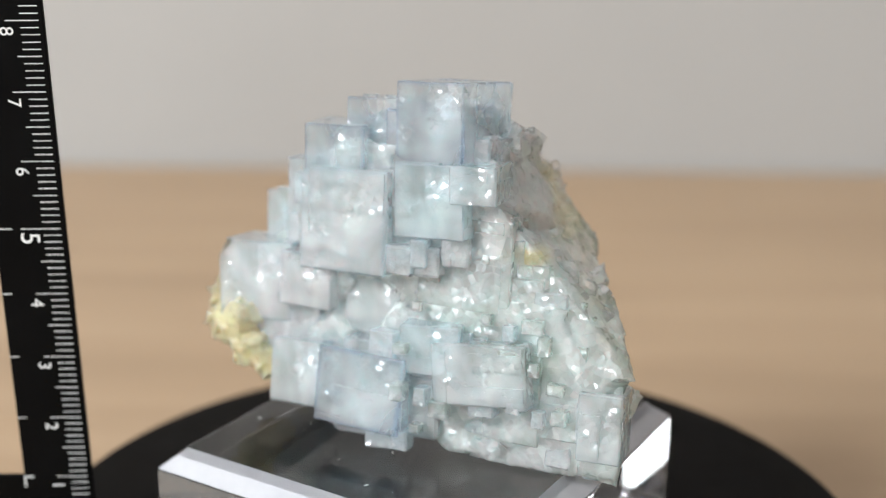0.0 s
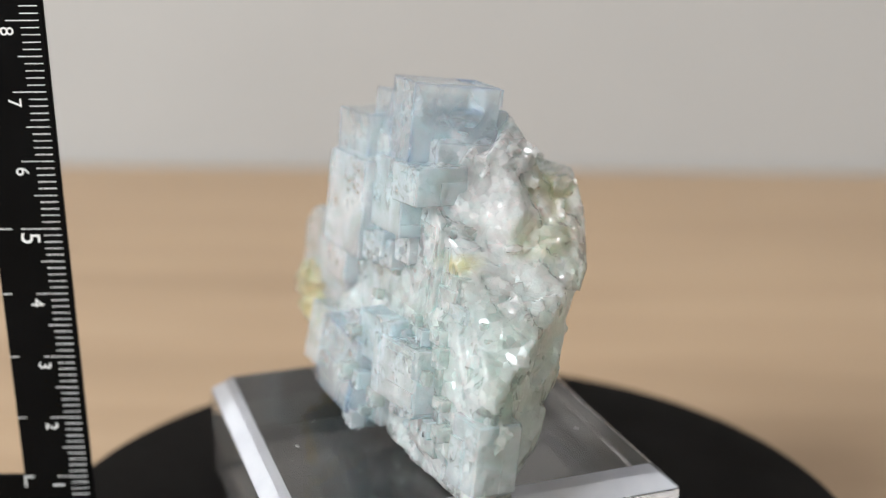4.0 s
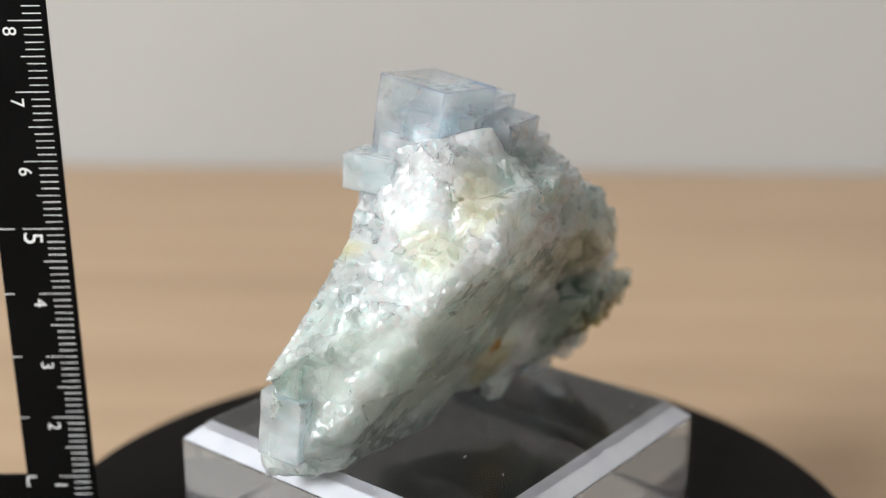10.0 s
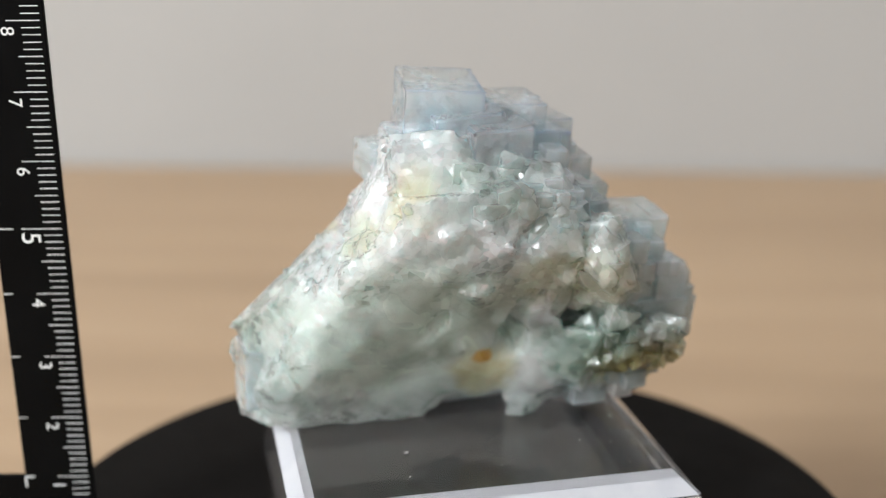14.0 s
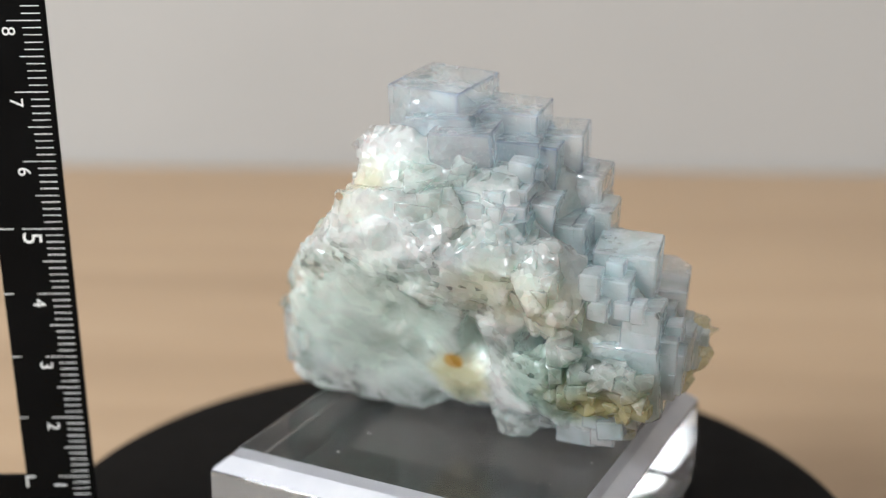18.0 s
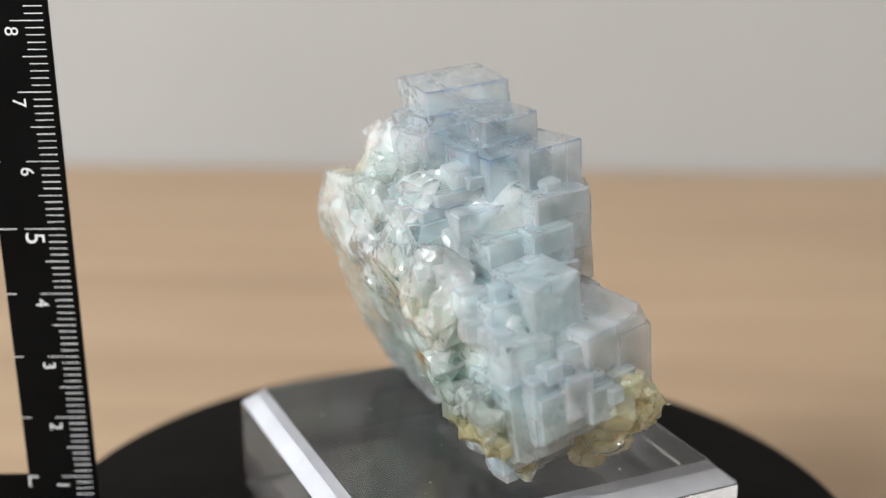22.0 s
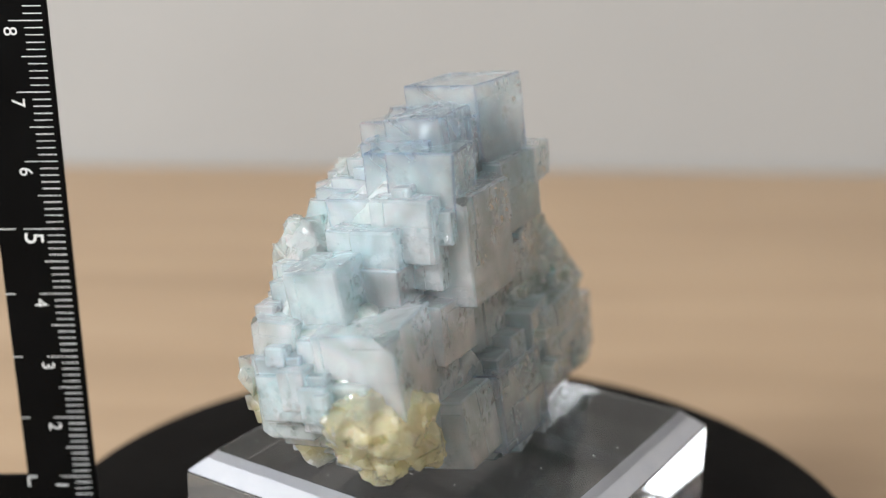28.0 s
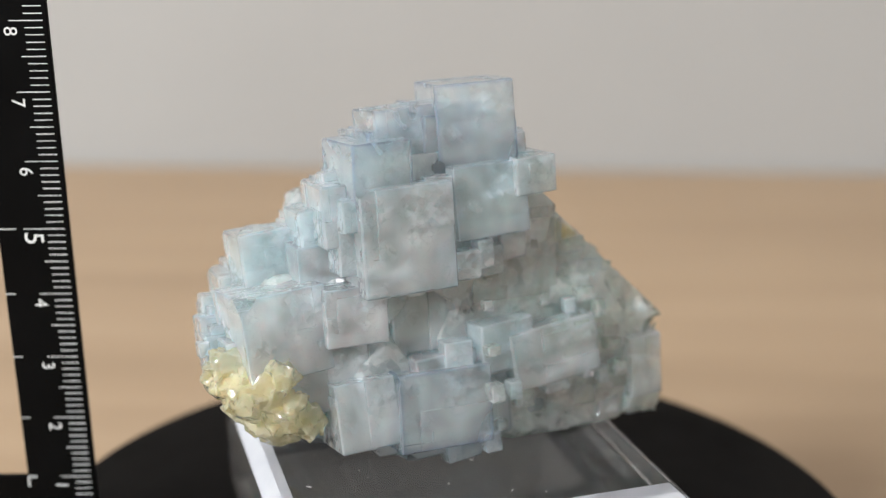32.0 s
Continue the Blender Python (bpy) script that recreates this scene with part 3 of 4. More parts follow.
def surface(D, origin, h):
    """The zero level of a distance grid as vertices and quads."""
    S = D < 0
    nx, ny, nz = D.shape
    total = np.zeros((nx - 1, ny - 1, nz - 1, 3))
    cnt = np.zeros((nx - 1, ny - 1, nz - 1))
    corner = [(i, j, k) for i in (0, 1) for j in (0, 1) for k in (0, 1)]

    def cut(c):
        return tuple(slice(o, o + n - 1) for o, n in zip(c, (nx, ny, nz)))

    for a in corner:
        for ax in range(3):
            if a[ax]:
                continue
            b = tuple(v + (i == ax) for i, v in enumerate(a))
            da, db = D[cut(a)], D[cut(b)]
            x = S[cut(a)] != S[cut(b)]
            t = np.where(x, da / np.where(x, da - db, 1), 0)
            for i in range(3):
                total[..., i] += np.where(x, a[i] + (t if i == ax else 0), 0)
            cnt += x
    used = cnt > 0
    ids = np.full(used.shape, -1)
    ids[used] = np.arange(used.sum())
    V = (np.argwhere(used) + total[used] / cnt[used][:, None]) * h + origin
    quads = []
    for ax in range(3):
        u, v = (ax + 1) % 3, (ax + 2) % 3
        lo = [slice(1, n - 1) for n in (nx, ny, nz)]
        lo[ax] = slice(0, (nx, ny, nz)[ax] - 1)
        up = list(lo)
        up[ax] = slice(1, (nx, ny, nz)[ax])
        s0, s1 = S[tuple(lo)], S[tuple(up)]
        for flip, mask in ((False, s0 & ~s1), (True, ~s0 & s1)):
            I = np.argwhere(mask) + [sl.start for sl in lo]

            def at(du, dv):
                J = I.copy()
                J[:, u] -= du
                J[:, v] -= dv
                return ids[J[:, 0], J[:, 1], J[:, 2]]

            q = np.stack([at(1, 1), at(0, 1), at(0, 0), at(1, 0)], 1)
            quads.append(q[:, ::-1] if flip else q)
    return V, np.concatenate(quads)


def rock(name, V, Q, mat, label, sharp=32):
    me = bpy.data.meshes.new(name)
    me.from_pydata((V * 0.001).tolist(), [], Q.tolist())
    me.update()
    me.materials.append(mat)
    me.shade_smooth()
    me.set_sharp_from_angle(angle=radians(sharp))
    ob = new(name, me)
    ob.parent = specimen
    ob["label"] = label
    return ob


def grid(lo, hi, h):
    ax = [np.arange(a, b, h) for a, b in zip(lo, hi)]
    return np.stack(np.meshgrid(*ax, indexing="ij"), -1)


def body(P):
    """Distance to the broken body: its cleaved blocks grown together."""
    d = np.full(len(P), 9.0)
    for centre, reach in LUMPS:
        near = np.flatnonzero((np.abs(P - centre) < max(reach) * 1.25 + 5.0).all(1))
        if not len(near):
            continue
        e = ((P[near] - centre) @ spread(len(reach)).T - np.array(reach)).max(1)
        k, o = 1.0, d[near]
        w = np.clip(0.5 + 0.5 * (o - e) / k, 0, 1)
        d[near] = o * (1 - w) + e * w - k * w * (1 - w)
    return d


def ease(x, a, b):
    t = np.clip((x - a) / (b - a), 0, 1)
    return t * t * (3 - 2 * t)


BREAK = np.array((0.453, 0.760, -0.465))      # the great cleavage plane of the broken side
CRUST = np.array((0.577, -0.383, 0.719))      # the sugary white slope above it
END = np.array((0.978, 0.150, -0.100))
CREST = np.array((0.850, 0.200, 0.487))
KEEL = np.array((-0.510, -0.372, -0.782))


def slopes(P):
    """How far each place lies outside the great break and outside the white slope."""
    k = P @ BREAK + 22.8 - 3.3 * ease(-P[:, 0], 3.0, 12.0)
    c = P @ CRUST - 68.3 - 1.0 * ease(-P[:, 1], 6.0, 11.0) - 0.8 * np.maximum(0, P[:, 2] - 86.0)
    return k, c


def blocks(P):
    """The body with its great cleaved wedge and the keel it stands on."""
    F = P @ np.array(LATTICE)
    k, c = slopes(P)
    wedge = np.stack([k, c, P @ END - 14.5, -17.4 - F[:, 1], -3.0 - F[:, 0], 49.0 - P[:, 2], P[:, 2] - 88.0, F[:, 1] - 5.2], 1).max(1)
    keel = np.stack([k, P @ KEEL + 33.2, F[:, 0] + 7.0, -31.0 - F[:, 0], -13.0 - F[:, 1], P[:, 2] - 66.0], 1).max(1)
    return np.maximum(np.minimum(np.minimum(body(P), wedge), keel), P @ CREST - 56.8)


def build_core():
    h, lo = 0.40, (-40.0, -27.0, 46.6)
    P4 = grid(lo, (29.0, 28.0, 103.0), h)
    P = P4.reshape(-1, 3)
    d = blocks(P)
    band = np.abs(d) < 3.0
    Q = P[band]
    rough = 0.5 * cleave(blocks, 7.5, 0.06, 0.05, 11)(Q) + 0.5 * d[band]
    for k, amp in ((0.7, 0.05), (1.9, 0.06)):
        wave = np.sin(Q @ (k * np.array((0.9, 0.5, 1.1))) + 1.7 * np.sin(Q @ (k * np.array((-0.4, 1.2, 0.5)))))
        rough += amp * (1.0 - 2.0 * np.abs(wave))
    # the break is one smooth shell-like face, the slope above it a crust of fine grains
    kq, cq = slopes(Q)
    shell = kq + 0.30 * np.sin(Q @ np.array((0.16, -0.10, 0.22)) + 0.8 * np.sin(Q[:, 2] * 0.21)) + 0.10 * np.sin(Q @ np.array((0.5, -0.2, 0.6)))
    grains = cleave(lambda X: slopes(X)[1], 2.3, 0.42, 0.35, 5)(Q)
    grains = np.where(cq > -2.5, np.maximum(grains, cq - 0.8), -9.0)
    rough = np.maximum(rough, np.where(Q[:, 0] > -14, shell, -9.0))
    rough = np.maximum(rough, np.where((Q[:, 2] > 71) & (Q[:, 1] > -13), grains, cq))
    F = Q @ np.array(LATTICE)
    under = np.clip((np.maximum(np.maximum(-4.0 - F[:, 1], -16.0 - F[:, 0]), F[:, 2] - 91.0)) / 3.0, 0, 1)
    under *= np.clip((6.0 - F[:, 0]) / 4.0, 0, 1)
    under = np.maximum(under, np.clip((-9.0 - F[:, 0]) / 5.0, 0, 1) * np.clip((2.0 - F[:, 1]) / 5.0, 0, 1) * 1.5)
    d[band] = rough + 2.3 * under
    d = np.maximum(d, -18.6 - P @ np.array(LATTICE)[:, 1])
    F = P @ np.array(LATTICE)
    top = np.abs(F - (2.0, -13.5, 101.0)) - (8.0, 6.8, 9.6)
    d = np.maximum(np.maximum(d, -top.max(1)), F[:, 2] - np.where(F[:, 0] > 0, 95.5 - 0.45 * np.abs(F[:, 1] + 4.0) + 0.8 * np.sin(F[:, 1] * 1.3 + F[:, 0]), 92.0))
    d = np.maximum(d, STAND_TOP * 1000 + 0.3 - P[:, 2])
    V, Q = surface(d.reshape(P4.shape[:3]), np.array(lo), h)
    rock("massive_core", V, Q, MAT_CORE, "cloudy white and pale green broken fluorite", 30)
    h = 0.9
    P4 = grid(lo, (29.0, 28.0, 103.0), h)
    P = P4.reshape(-1, 3)
    d = blocks(P) + 3.6 + 0.4 * np.sin(P[:, 0] * 0.9) * np.sin(P[:, 1] * 0.8) * np.sin(P[:, 2] * 0.7)
    d = np.maximum(d, STAND_TOP * 1000 + 1.5 - P[:, 2])
    d = np.maximum(d, -14.5 - P @ np.array(LATTICE)[:, 1])
    V, Q = surface(d.reshape(P4.shape[:3]), np.array(lo), h)
    rock("milky_heart", V, Q, MAT_MILK, "milky white inside of the mineral", 60)


build_core()

LAT4 = LATTICE.to_4x4()
crng = random.Random(21)


def terraced(bm, half, e):
    """A chamfered box whose faces carry flat growth terraces."""
    m = max(half)
    for ax in range(3):
        u, v = (ax + 1) % 3, (ax + 2) % 3
        hu, hv = half[u] - e, half[v] - e
        for sg in (1, -1):
            cu = sorted([-hu, hu] + [crng.uniform(-0.85, 0.85) * hu for _ in range(crng.choice((2, 3, 4, 5)))])
            cv = sorted([-hv, hv] + [crng.uniform(-0.85, 0.85) * hv for _ in range(crng.choice((2, 3, 4)))])
            H = np.zeros((len(cu) - 1, len(cv) - 1))
            for _ in range(crng.choice((2, 3, 4, 6))):
                i, j = crng.randrange(H.shape[0]), crng.randrange(H.shape[1])
                k, l = crng.randrange(i, H.shape[0]) + 1, crng.randrange(j, H.shape[1]) + 1
                H[i:k, j:l] += crng.uniform(-1, 1) * min(0.045 * m, 0.00034)

            def vert(a, b, h):
                co = [0, 0, 0]
                co[ax], co[u], co[v] = sg * (half[ax] + h), a, b
                return bm.verts.new(co)

            def quad(p):
                f = bm.faces.new(p if sg > 0 else p[::-1])
                return f

            for i in range(H.shape[0]):
                for j in range(H.shape[1]):
                    h = H[i, j]
                    quad([vert(cu[i], cv[j], h), vert(cu[i + 1], cv[j], h), vert(cu[i + 1], cv[j + 1], h), vert(cu[i], cv[j + 1], h)])
            P = np.pad(H, 1)
            for i in range(H.shape[0] + 1):
                for j in range(H.shape[1]):
                    a, b = P[i, j + 1], P[i + 1, j + 1]
                    if a != b:
                        quad([vert(cu[i], cv[j], a), vert(cu[i], cv[j], b), vert(cu[i], cv[j + 1], b), vert(cu[i], cv[j + 1], a)])
            for i in range(H.shape[0]):
                for j in range(H.shape[1] + 1):
                    a, b = P[i + 1, j], P[i + 1, j + 1]
                    if a != b:
                        quad([vert(cu[i + 1], cv[j], a), vert(cu[i + 1], cv[j], b), vert(cu[i], cv[j], b), vert(cu[i], cv[j], a)])
            # chamfers towards the next axis
            for sv in (1, -1):
                p = []
                for a, b, w in ((sg, 0, hv), (0, 1, hv), (0, 1, -hv), (sg, 0, -hv)):
                    co = [0, 0, 0]
                    co[ax] = sg * (half[ax] - (0 if a else e))
                    co[u] = sv * (half[u] - (e if a else 0))
                    co[v] = w
                    p.append(bm.verts.new(co))
                bm.faces.new(p if sg * sv > 0 else p[::-1])
    for sx in (1, -1):
        for sy in (1, -1):
            for sz in (1, -1):
                p = [bm.verts.new((sx * (half[0] - e * (i != 0)), sy * (half[1] - e * (i != 1)), sz * (half[2] - e * (i != 2)))) for i in range(3)]
                bm.faces.new(p if sx * sy * sz > 0 else p[::-1])
    bmesh.ops.remove_doubles(bm, verts=bm.verts[:], dist=1e-7)


def shave(bm, co, no):
    """Cuts away what lies beyond a plane and closes the cut."""
    r = bmesh.ops.bisect_plane(bm, geom=bm.verts[:] + bm.edges[:] + bm.faces[:], plane_co=co, plane_no=no, clear_outer=True)
    edges = [g for g in r["geom_cut"] if isinstance(g, bmesh.types.BMEdge)]
    if edges:
        bmesh.ops.edgeloop_fill(bm, edges=edges)


OCTA = [Vector((a, b, c)).normalized() for a in (1, -1) for b in (1, -1) for c in (1, -1)]
CUBE = [Vector(v) for v in ((1, 0, 0), (-1, 0, 0), (0, 1, 0), (0, -1, 0), (0, 0, 1), (0, 0, -1))]


def shard(centre, r, turn, rng, mat, name="cleaved_shard", face=None, octa=0.9):
    """A broken piece bounded by cleavage planes, in millimetres."""
    bm = bmesh.new()
    bmesh.ops.create_cube(bm, size=2.4 * r)
    for n in OCTA:
        if rng.random() < octa:
            shave(bm, n * r * rng.uniform(0.6, 1.05), n)
    for n in CUBE:
        if rng.random() < 0.7:
            shave(bm, n * r * rng.uniform(0.6, 1.0), n)
    if len(bm.verts) < 6:
        bm.free()
        return
    bm.transform(Matrix.Translation(centre) @ turn)
    if face:
        p, n = face
        for tilt, lift in ((0.16, 0.15), (0.3, 0.35)):
            k = (n + Vector((rng.gauss(0, tilt), rng.gauss(0, tilt), rng.gauss(0, tilt)))).normalized()
            shave(bm, p + n * lift * rng.uniform(-0.5, 1.0), k)
    if len(bm.verts) < 6:
        bm.free()
        return
    bm.transform(Matrix.Scale(0.001, 4))
    bmesh.ops.bevel(bm, geom=bm.edges[:], offset=0.00007, segments=1, affect="EDGES")
    part(name, bm, mat, specimen)


def build_shards():
    """Small broken grains over the back, and stepped growth faces low on the front."""
    rng = random.Random(8)
    nr = np.random.default_rng(8)
    M = np.array(LATTICE)
    P = nr.uniform((-38, -24, 48), (27, 27, 103), (120000, 3))
    P = P[np.abs(blocks(P)) < 0.5]
    g = np.stack([blocks(P + np.eye(3)[i] * 0.3) - blocks(P - np.eye(3)[i] * 0.3) for i in range(3)], 1)
    g /= np.linalg.norm(g, axis=1, keepdims=True)
    big, made, count = list(BOXES), [], [0, 0]
    for p, n, k in zip(P, g, slopes(P)[0]):
        f, fn = p @ M, n @ M
        behind = (p[1] > 3 and p[2] > 70 and fn[1] > 0.1 or p[0] < -12 and fn[1] > 0.1 and p[2] > 58) and f[2] < 92 and -30 < p[0] < 7 and fn[0] > -0.2
        behind = behind and (k < -1.6 or p[0] < -11)
        before = fn[1] < -0.15 and p[2] < 79 and f[0] > 1 and fn[0] < 0.8
        if not (behind or before) or count[before] >= (60 if before else 190):
            continue
        if before and any(b[3] - b[0] > 5 and b[0] - 1 < f[0] < b[3] + 1 and b[1] - 2 < f[1] < b[4] + 2 and b[2] - 1 < f[2] < b[5] + 1 for b in big):
            continue
        r = rng.uniform(0.9, 2.2 if p[2] > 72 else 1.7) if behind else rng.uniform(3.4, 7.0)
        if any((p[0] - q[0]) ** 2 + (p[1] - q[1]) ** 2 + (p[2] - q[2]) ** 2 < ((0.8 if behind else 0.75) * r) ** 2 for q in made):
            continue
        made.append(p)
        count[before] += 1
        if before:
            a, c = r * rng.uniform(0.6, 1.1), r * rng.uniform(0.6, 1.3)
            y = f[1] - rng.uniform(0.0, 0.5)
            for _ in range(12):
                corners = np.array([(f[0] + i * a, y + j * r, f[2] + k * c) for i in (-1, 1) for j in (0, 1) for k in (-1, 1)]) @ M.T
                if blocks(corners).max() < 0.55 and corners[:, 2].min() > STAND_TOP * 1000 + 0.3:
                    break
                a, c, r, y = a * 0.86, c * 0.86, r * 0.86, y + 0.08
            else:
                continue
            crystal(f[0] - a, y, f[2] - c, f[0] + a, y + r * 1.6, f[2] + c, MAT_SHARD if rng.random() < 0.6 else MAT_CRYSTAL)
            continue
        c = p - n * r * 0.9
        c[2] = max(c[2], STAND_TOP * 1000 + r * 1.15)
        turn = LATTICE.to_4x4() @ pose(0, 0, 0, rng.gauss(0, 9), rng.gauss(0, 9), rng.gauss(0, 12))
        shard(Vector(c), r * 1.15, turn, rng, MAT_SHARD, face=(Vector(p), Vector(n)) if rng.random() < 0.6 else None, octa=0.4)


BOXES = []


def veils(ob, s):
    """Flat healed cracks inside a crystal, along its cleavage planes."""
    hb = bmesh.new()
    for _ in range(int(6 + 900 * min(s))):
        n = crng.choice(OCTA + CUBE[:5:2])
        u = n.cross(Vector((0.3, 0.5, 0.8))).normalized()
        v = n.cross(u)
        c = Vector(s[i] * crng.uniform(-0.36, 0.36) for i in range(3))
        r = min(s) * crng.uniform(0.10, 0.34)
        k = crng.randrange(4, 8)
        ring = []
        for j in range(k):
            a = math.tau * (j + crng.uniform(-0.3, 0.3)) / k
            p = c + (u * math.cos(a) + v * math.sin(a) * crng.uniform(0.4, 1.0)) * r * crng.uniform(0.7, 1.2)
            ring.append(hb.verts.new([max(-0.46 * s[i], min(0.46 * s[i], p[i])) for i in range(3)]))
        hb.faces.new(ring)
    bmesh.ops.triangulate(hb, faces=hb.faces[:])
    part("cleavage_veil", hb, MAT_VEIL, ob)


def crystal(x0, y0, z0, x1, y1, z1, mat=None, label="", turn=0):
    """One cubic crystal with bevelled edges and raised growth steps, in lattice millimetres."""
    m = 0.001
    BOXES.append((x0, y0, z0, x1, y1, z1))
    c = Vector(((x0 + x1) / 2, (y0 + y1) / 2, (z0 + z1) / 2)) * m
    s = Vector((x1 - x0, y1 - y0, z1 - z0)) * m
    bm = bmesh.new()
    half = s / 2
    e = min(crng.uniform(0.00014, 0.0003), min(half) * 0.2)
    terraced(bm, half, e)
    for _ in range(crng.choice((0, 1, 2, 2, 3))):
        n = Vector((crng.choice((-1, 1)) + crng.uniform(-0.4, 0.4), crng.choice((-1, 1)) + crng.uniform(-0.4, 0.4), crng.choice((-1, 1)) + crng.uniform(-0.4, 0.4)))
        corner = Vector(half[i] * math.copysign(1, n[i]) for i in range(3))
        n.normalize()
        shave(bm, corner - n * crng.uniform(0.05, 0.32) * min(half), n)
    ob = part("crystal", bm, mat or MAT_CRYSTAL, specimen, label)
    if min(s) > 0.0028:
        veils(ob, s)
    ob.matrix_basis = LAT4 @ Matrix.Translation(c) @ pose(0, 0, 0, crng.gauss(0, 2.0), crng.gauss(0, 2.0), turn + crng.gauss(0, 3.0))
    return ob


# the large cubes of the front
crystal(-1.0, -20.2, 88.6, 10.4, -7.6, 100.5, MAT_CLEAR, turn=-10)
crystal(7.6, -22.4, 84.2, 14.3, -14.2, 89.6)
crystal(-0.8, -21.6, 78.8, 10.2, -12.2, 89.2)
crystal(-10.6, -17.8, 86.6, -1.6, -9.0, 97.9, MAT_CLEAR)
crystal(-16.2, -20.8, 85.6, -7.2, -11.2, 94.2, MAT_CLEAR, turn=8)
crystal(-15.7, -22.3, 72.8, -1.9, -10.0, 87.8)
crystal(-19.7, -19.1, 80.2, -15.9, -10.1, 88.9)
crystal(-32.6, -18.3, 63.1, -20.3, -6.8, 75.2)
crystal(-20.6, -19.7, 66.4, -11.7, -9.7, 74.6)
crystal(-12.6, -22.9, 49.8, 1.6, -10.7, 61.2, MAT_CLEAR)
crystal(-4.0, -20.4, 49.4, 5.3, -11.0, 58.4)
crystal(-21.1, -21.6, 51.5, -12.3, -11.6, 61.3)
crystal(0.2, -21.9, 59.3, 9.1, -12.9, 66.6)
crystal(12.4, -19.0, 50.2, 21.0, -12.6, 63.8, MAT_SHARD)
crystal(19.6, -18.4, 51.4, 27.6, -11.6, 65.0, MAT_SHARD)
crystal(13.6, -17.2, 59.4, 23.4, -9.8, 69.6, MAT_SHARD)
crystal(26.4, -19.3, 49.4, 32.6, -12.4, 59.2)
crystal(0.6, -19.9, 58.0, 10.6, -11.8, 65.6)
crystal(-29.3, -9.8, 74.3, -20.5, -1.8, 82.2)
crystal(-21.8, -14.8, 79.5, -18.0, -7.8, 85.3)
# the cubes that step up the sides and over the top
crystal(-32.4, -16.1, 60.7, -20.9, -3.8, 73.3)
crystal(-10.5, -17.7, 62.9, 2.1, -7.2, 75.8)
crystal(-4.0, -18.4, 85.9, 8.1, -9.2, 96.6, MAT_CLEAR)
crystal(-27.7, -17.8, 57.3, -14.5, -6.5, 67.9)
crystal(-6.0, -13.4, 86.1, 3.1, -2.2, 96.5, MAT_CLEAR)
crystal(-34.4, -9.2, 63.4, -23.9, 1.4, 69.9)
crystal(-12.1, -4.6, 81.4, -0.7, 3.0, 88.7)
crystal(-31.9, -4.8, 59.4, -21.8, 3.6, 70.9)
crystal(-3.8, -19.7, 75.2, 6.2, -11.6, 83.6)
crystal(-22.9, -12.8, 51.3, -15.3, -3.6, 61.8)
crystal(-11.5, -20.1, 48.1, 1.0, -10.9, 60.2)
crystal(-18.0, -19.0, 76.0, -10.8, -12.7, 83.7)
crystal(-17.5, -16.1, 50.1, -3.7, -8.3, 63.6)
crystal(-31.2, -3.3, 69.9, -26.0, 3.4, 76.0)
crystal(-11.3, -15.8, 82.2, -2.1, -5.1, 95.0, MAT_CLEAR)
crystal(-25.7, -13.4, 54.5, -13.3, -2.0, 65.5)
crystal(-1.8, -6.3, 76.3, 8.7, 4.3, 86.5)
crystal(-35.6, -9.9, 63.7, -31.0, -5.5, 68.8)
crystal(2.7, -18.2, 79.2, 12.5, -6.6, 92.5)
crystal(-3.2, -16.1, 87.6, 7.4, -5.0, 97.4, MAT_CLEAR)
crystal(-9.1, -20.9, 49.8, 0.5, -11.8, 63.0)
crystal(-15.0, -11.0, 76.8, -3.4, -0.7, 88.3)
crystal(-12.0, -10.7, 82.6, 0.8, -0.2, 90.4)
crystal(-7.6, -20.4, 81.8, 0.5, -14.3, 88.0)
crystal(-19.5, -10.9, 77.2, -10.9, -2.7, 84.5)
crystal(-22.6, -14.7, 71.3, -11.2, -5.1, 80.4)
crystal(-27.6, -8.3, 55.5, -21.1, 1.6, 65.1)
crystal(-30.2, -17.2, 59.2, -22.9, -9.1, 68.4)
crystal(-33.7, -14.7, 61.8, -26.5, -5.0, 68.7)
crystal(-35.1, -6.8, 65.1, -30.6, -2.5, 70.8)
crystal(-17.0, -20.7, 53.2, -9.5, -16.0, 60.2)
crystal(-29.4, -7.3, 57.4, -22.5, 2.4, 65.7)
crystal(-13.9, -16.3, 81.2, -0.2, -6.6, 93.9, MAT_CLEAR)
crystal(-27.1, -9.0, 73.1, -16.7, 2.2, 79.7)
crystal(-14.2, -18.0, 48.8, -7.1, -11.0, 58.3)
crystal(-5.4, -21.0, 46.9, 0.2, -17.9, 51.1)
crystal(-33.5, -5.1, 62.5, -27.1, 1.7, 71.8)
crystal(-22.7, -7.1, 50.9, -16.8, -0.8, 56.9)
crystal(-13.0, -4.6, 79.1, -3.5, 4.4, 86.9)
# small cubes in the steps between them
crystal(0.8, -3.7, 85.4, 4.9, 1.6, 88.9)
crystal(-33.9, -3.1, 70.6, -31.5, -0.2, 73.2)
crystal(-17.8, -20.9, 82.2, -14.5, -16.3, 86.8)
crystal(-18.2, -15.8, 87.1, -15.6, -13.0, 90.2)
crystal(-25.7, -2.2, 53.0, -22.2, 1.6, 56.1)
crystal(-25.6, -1.2, 78.7, -23.1, 0.9, 81.8)
crystal(5.9, -20.4, 74.9, 10.0, -16.9, 80.9)
crystal(-24.4, 1.1, 74.6, -21.7, 4.8, 77.4)
crystal(-12.9, -6.9, 90.0, -10.6, -4.3, 91.8)
crystal(-11.2, 3.3, 81.9, -7.0, 5.9, 84.7)
crystal(-11.7, -6.0, 88.5, -8.0, -2.8, 93.0)
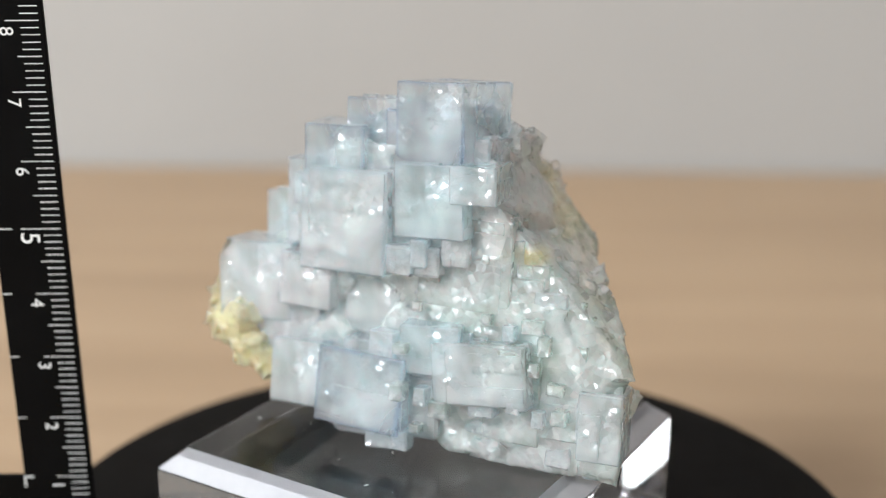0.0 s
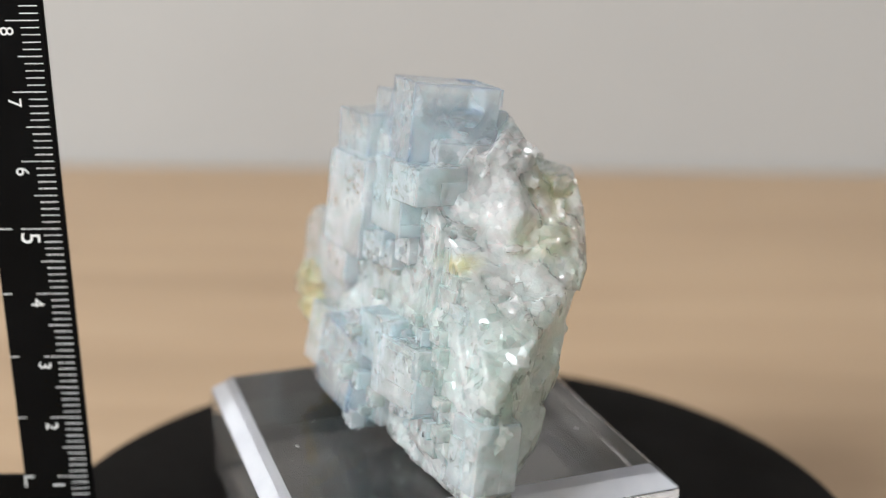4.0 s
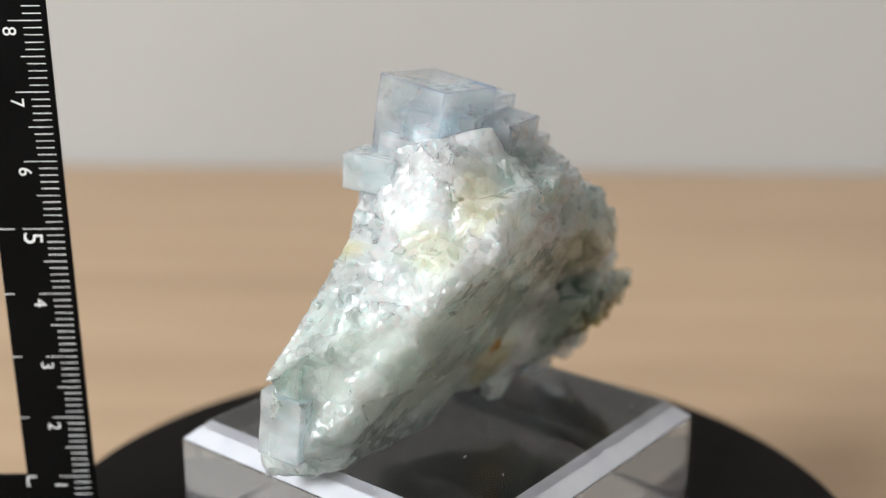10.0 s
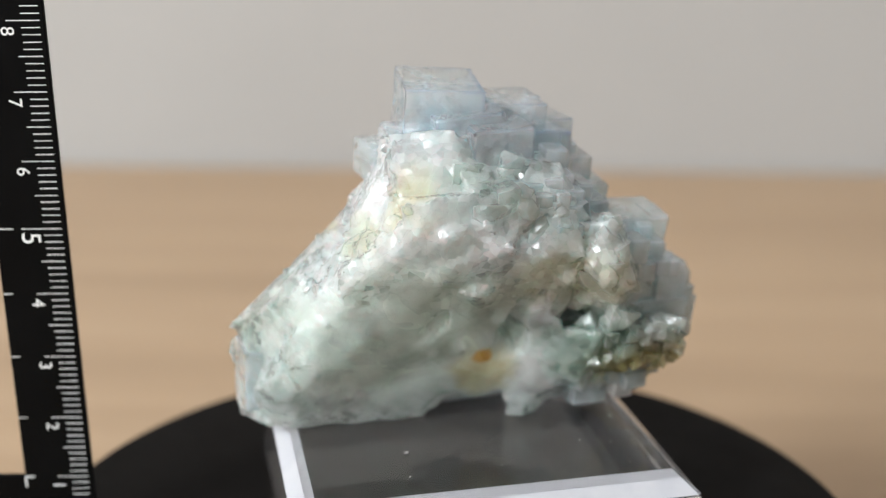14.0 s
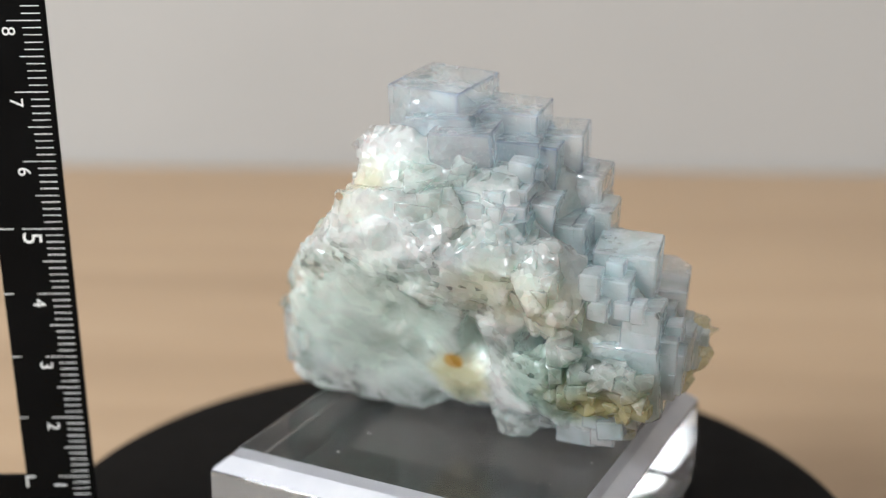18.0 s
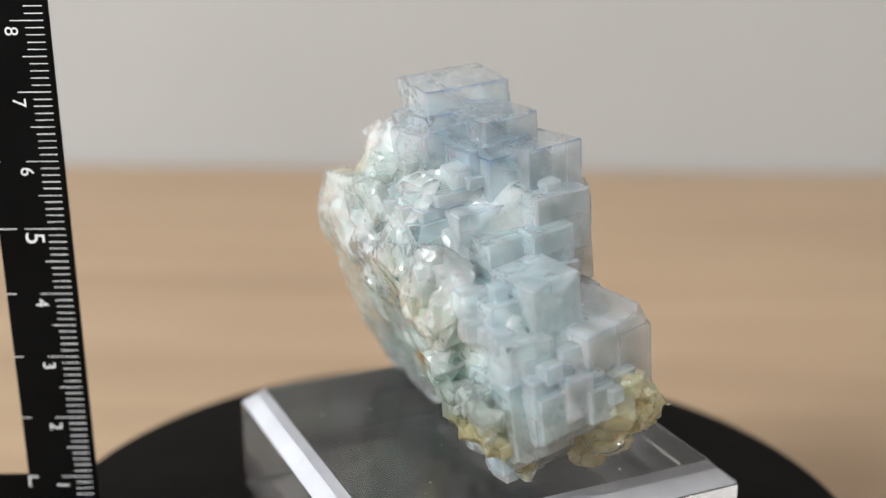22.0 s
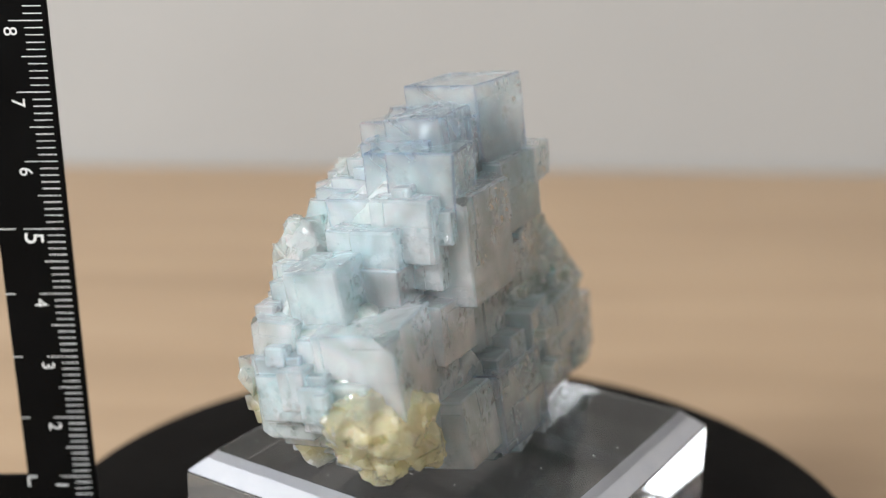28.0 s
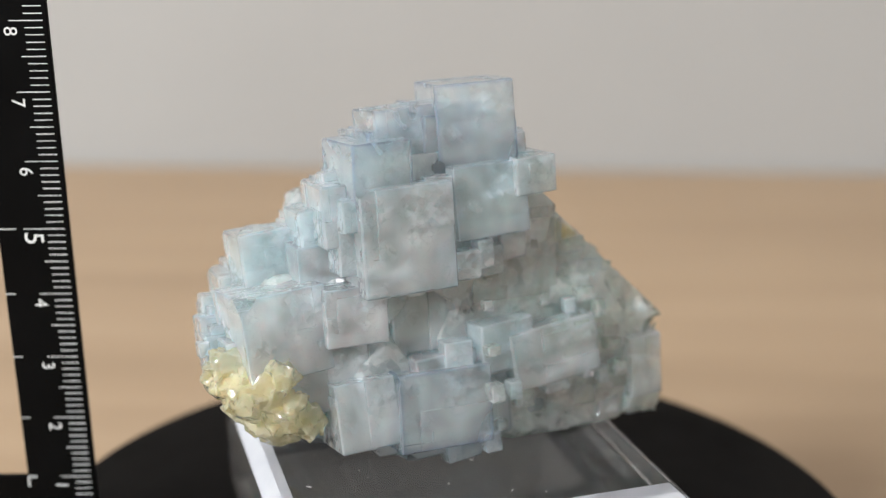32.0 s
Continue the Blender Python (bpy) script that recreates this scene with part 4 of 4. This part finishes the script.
crystal(-4.5, -21.7, 60.3, -0.3, -18.0, 64.6)
crystal(-20.1, -6.2, 49.6, -17.6, -3.8, 52.4)
crystal(-6.9, 1.7, 85.5, -4.0, 4.2, 88.9)
crystal(1.9, -20.8, 73.1, 5.9, -15.7, 77.3)
crystal(-23.1, 0.2, 77.1, -20.2, 4.4, 81.0)
crystal(-5.8, -3.0, 86.2, -1.7, 2.5, 90.1)
crystal(-9.4, 1.7, 86.3, -7.4, 4.4, 88.9)
crystal(-29.1, 0.6, 74.5, -27.2, 3.8, 77.2)
crystal(2.5, -2.6, 83.9, 7.0, 1.4, 88.1)
crystal(-9.1, -2.2, 86.0, -6.2, 2.5, 90.2)
crystal(-0.1, -23.1, 47.8, 2.5, -20.6, 50.7)
crystal(-1.4, -0.8, 84.4, 4.1, 4.0, 87.7)
crystal(-27.3, 1.0, 74.8, -25.0, 3.9, 77.2)
crystal(-36.6, -10.3, 66.2, -34.9, -8.3, 68.3)
crystal(-27.0, -0.8, 55.2, -23.3, 3.0, 58.1)
crystal(-2.6, -21.7, 73.3, 2.2, -16.7, 77.5)

build_shards()

# honey-yellow crust at the lower flank: one crumpled mass of flaky faces
CRUMPLE = (((-32.0, 4.4, 62.4), 3.4), ((-33.0, 8.4, 64.6), 3.6), ((-33.6, 11.4, 63.4), 3.4), ((-30.6, 2.8, 59.4), 3.2), ((-31.6, 10.2, 59.6), 3.6),
           ((-31.6, 3.0, 64.4), 2.8), ((-34.2, 6.2, 62.0), 3.4), ((-28.0, 2.0, 57.4), 2.8), ((-35.0, 9.6, 65.6), 2.6), ((-30.8, 6.6, 57.6), 3.2),
           ((-35.4, 8.4, 63.4), 2.6), ((-28.0, 7.6, 55.2), 3.2))


def crumpled(P):
    d = np.full(len(P), 9.0)
    for c, r in CRUMPLE:
        d = np.minimum(d, np.linalg.norm(P - c, axis=1) - r)
    return d


def build_yellow():
    lo, h = (-42.0, -4.0, 50.0), 0.32
    P4 = grid(lo, (-20.0, 20.0, 72.0), h)
    P = P4.reshape(-1, 3)
    d = crumpled(P)
    near = np.abs(d) < 2.5
    d[near] = np.maximum(cleave(crumpled, 2.9, 0.38, 0.35, 7)(P[near]), cleave(crumpled, 1.7, 0.40, 0.20, 9)(P[near]) - 0.25)
    V, Q = surface(d.reshape(P4.shape[:3]), np.array(lo), h)
    rock("yellow_crust", V, Q, MAT_YELLOW, "honey-yellow flaky crust", 22)


build_yellow()

# ---- motion ----


def motions():
    turns = [(float(t), pose(0, 0, 0, 0, 0, SPIN * t)) for t in range(0, 33)]
    for thing in (turntable, stand, specimen):
        walk(thing, turns)
    # the scale rubs on the turning platter and shifts by up to two millimetres
    slide = [(0, 0.0), (3.5, -0.08), (5.5, 0.6), (8, 0.6), (9, 0.55), (10, 0.4), (11, 0.3), (12, 0.17), (13, 0.08), (14.5, 0.15), (16.5, 0.17),
             (18, 0.28), (20, 0.3), (21, 0.34), (22, 0.68), (22.5, 0.85), (23, 1.36), (23.5, 1.8), (24, 1.45), (24.5, 1.15), (25, 0.93), (25.5, 0.85),
             (27.5, 0.6), (28, 0.53), (30, 0.43), (32, 0.55)]
    walk(ruler, [(t, pose(RX + d * 0.001, RY, RZ, 0, -0.85, 0)) for t, d in slide])


motions()
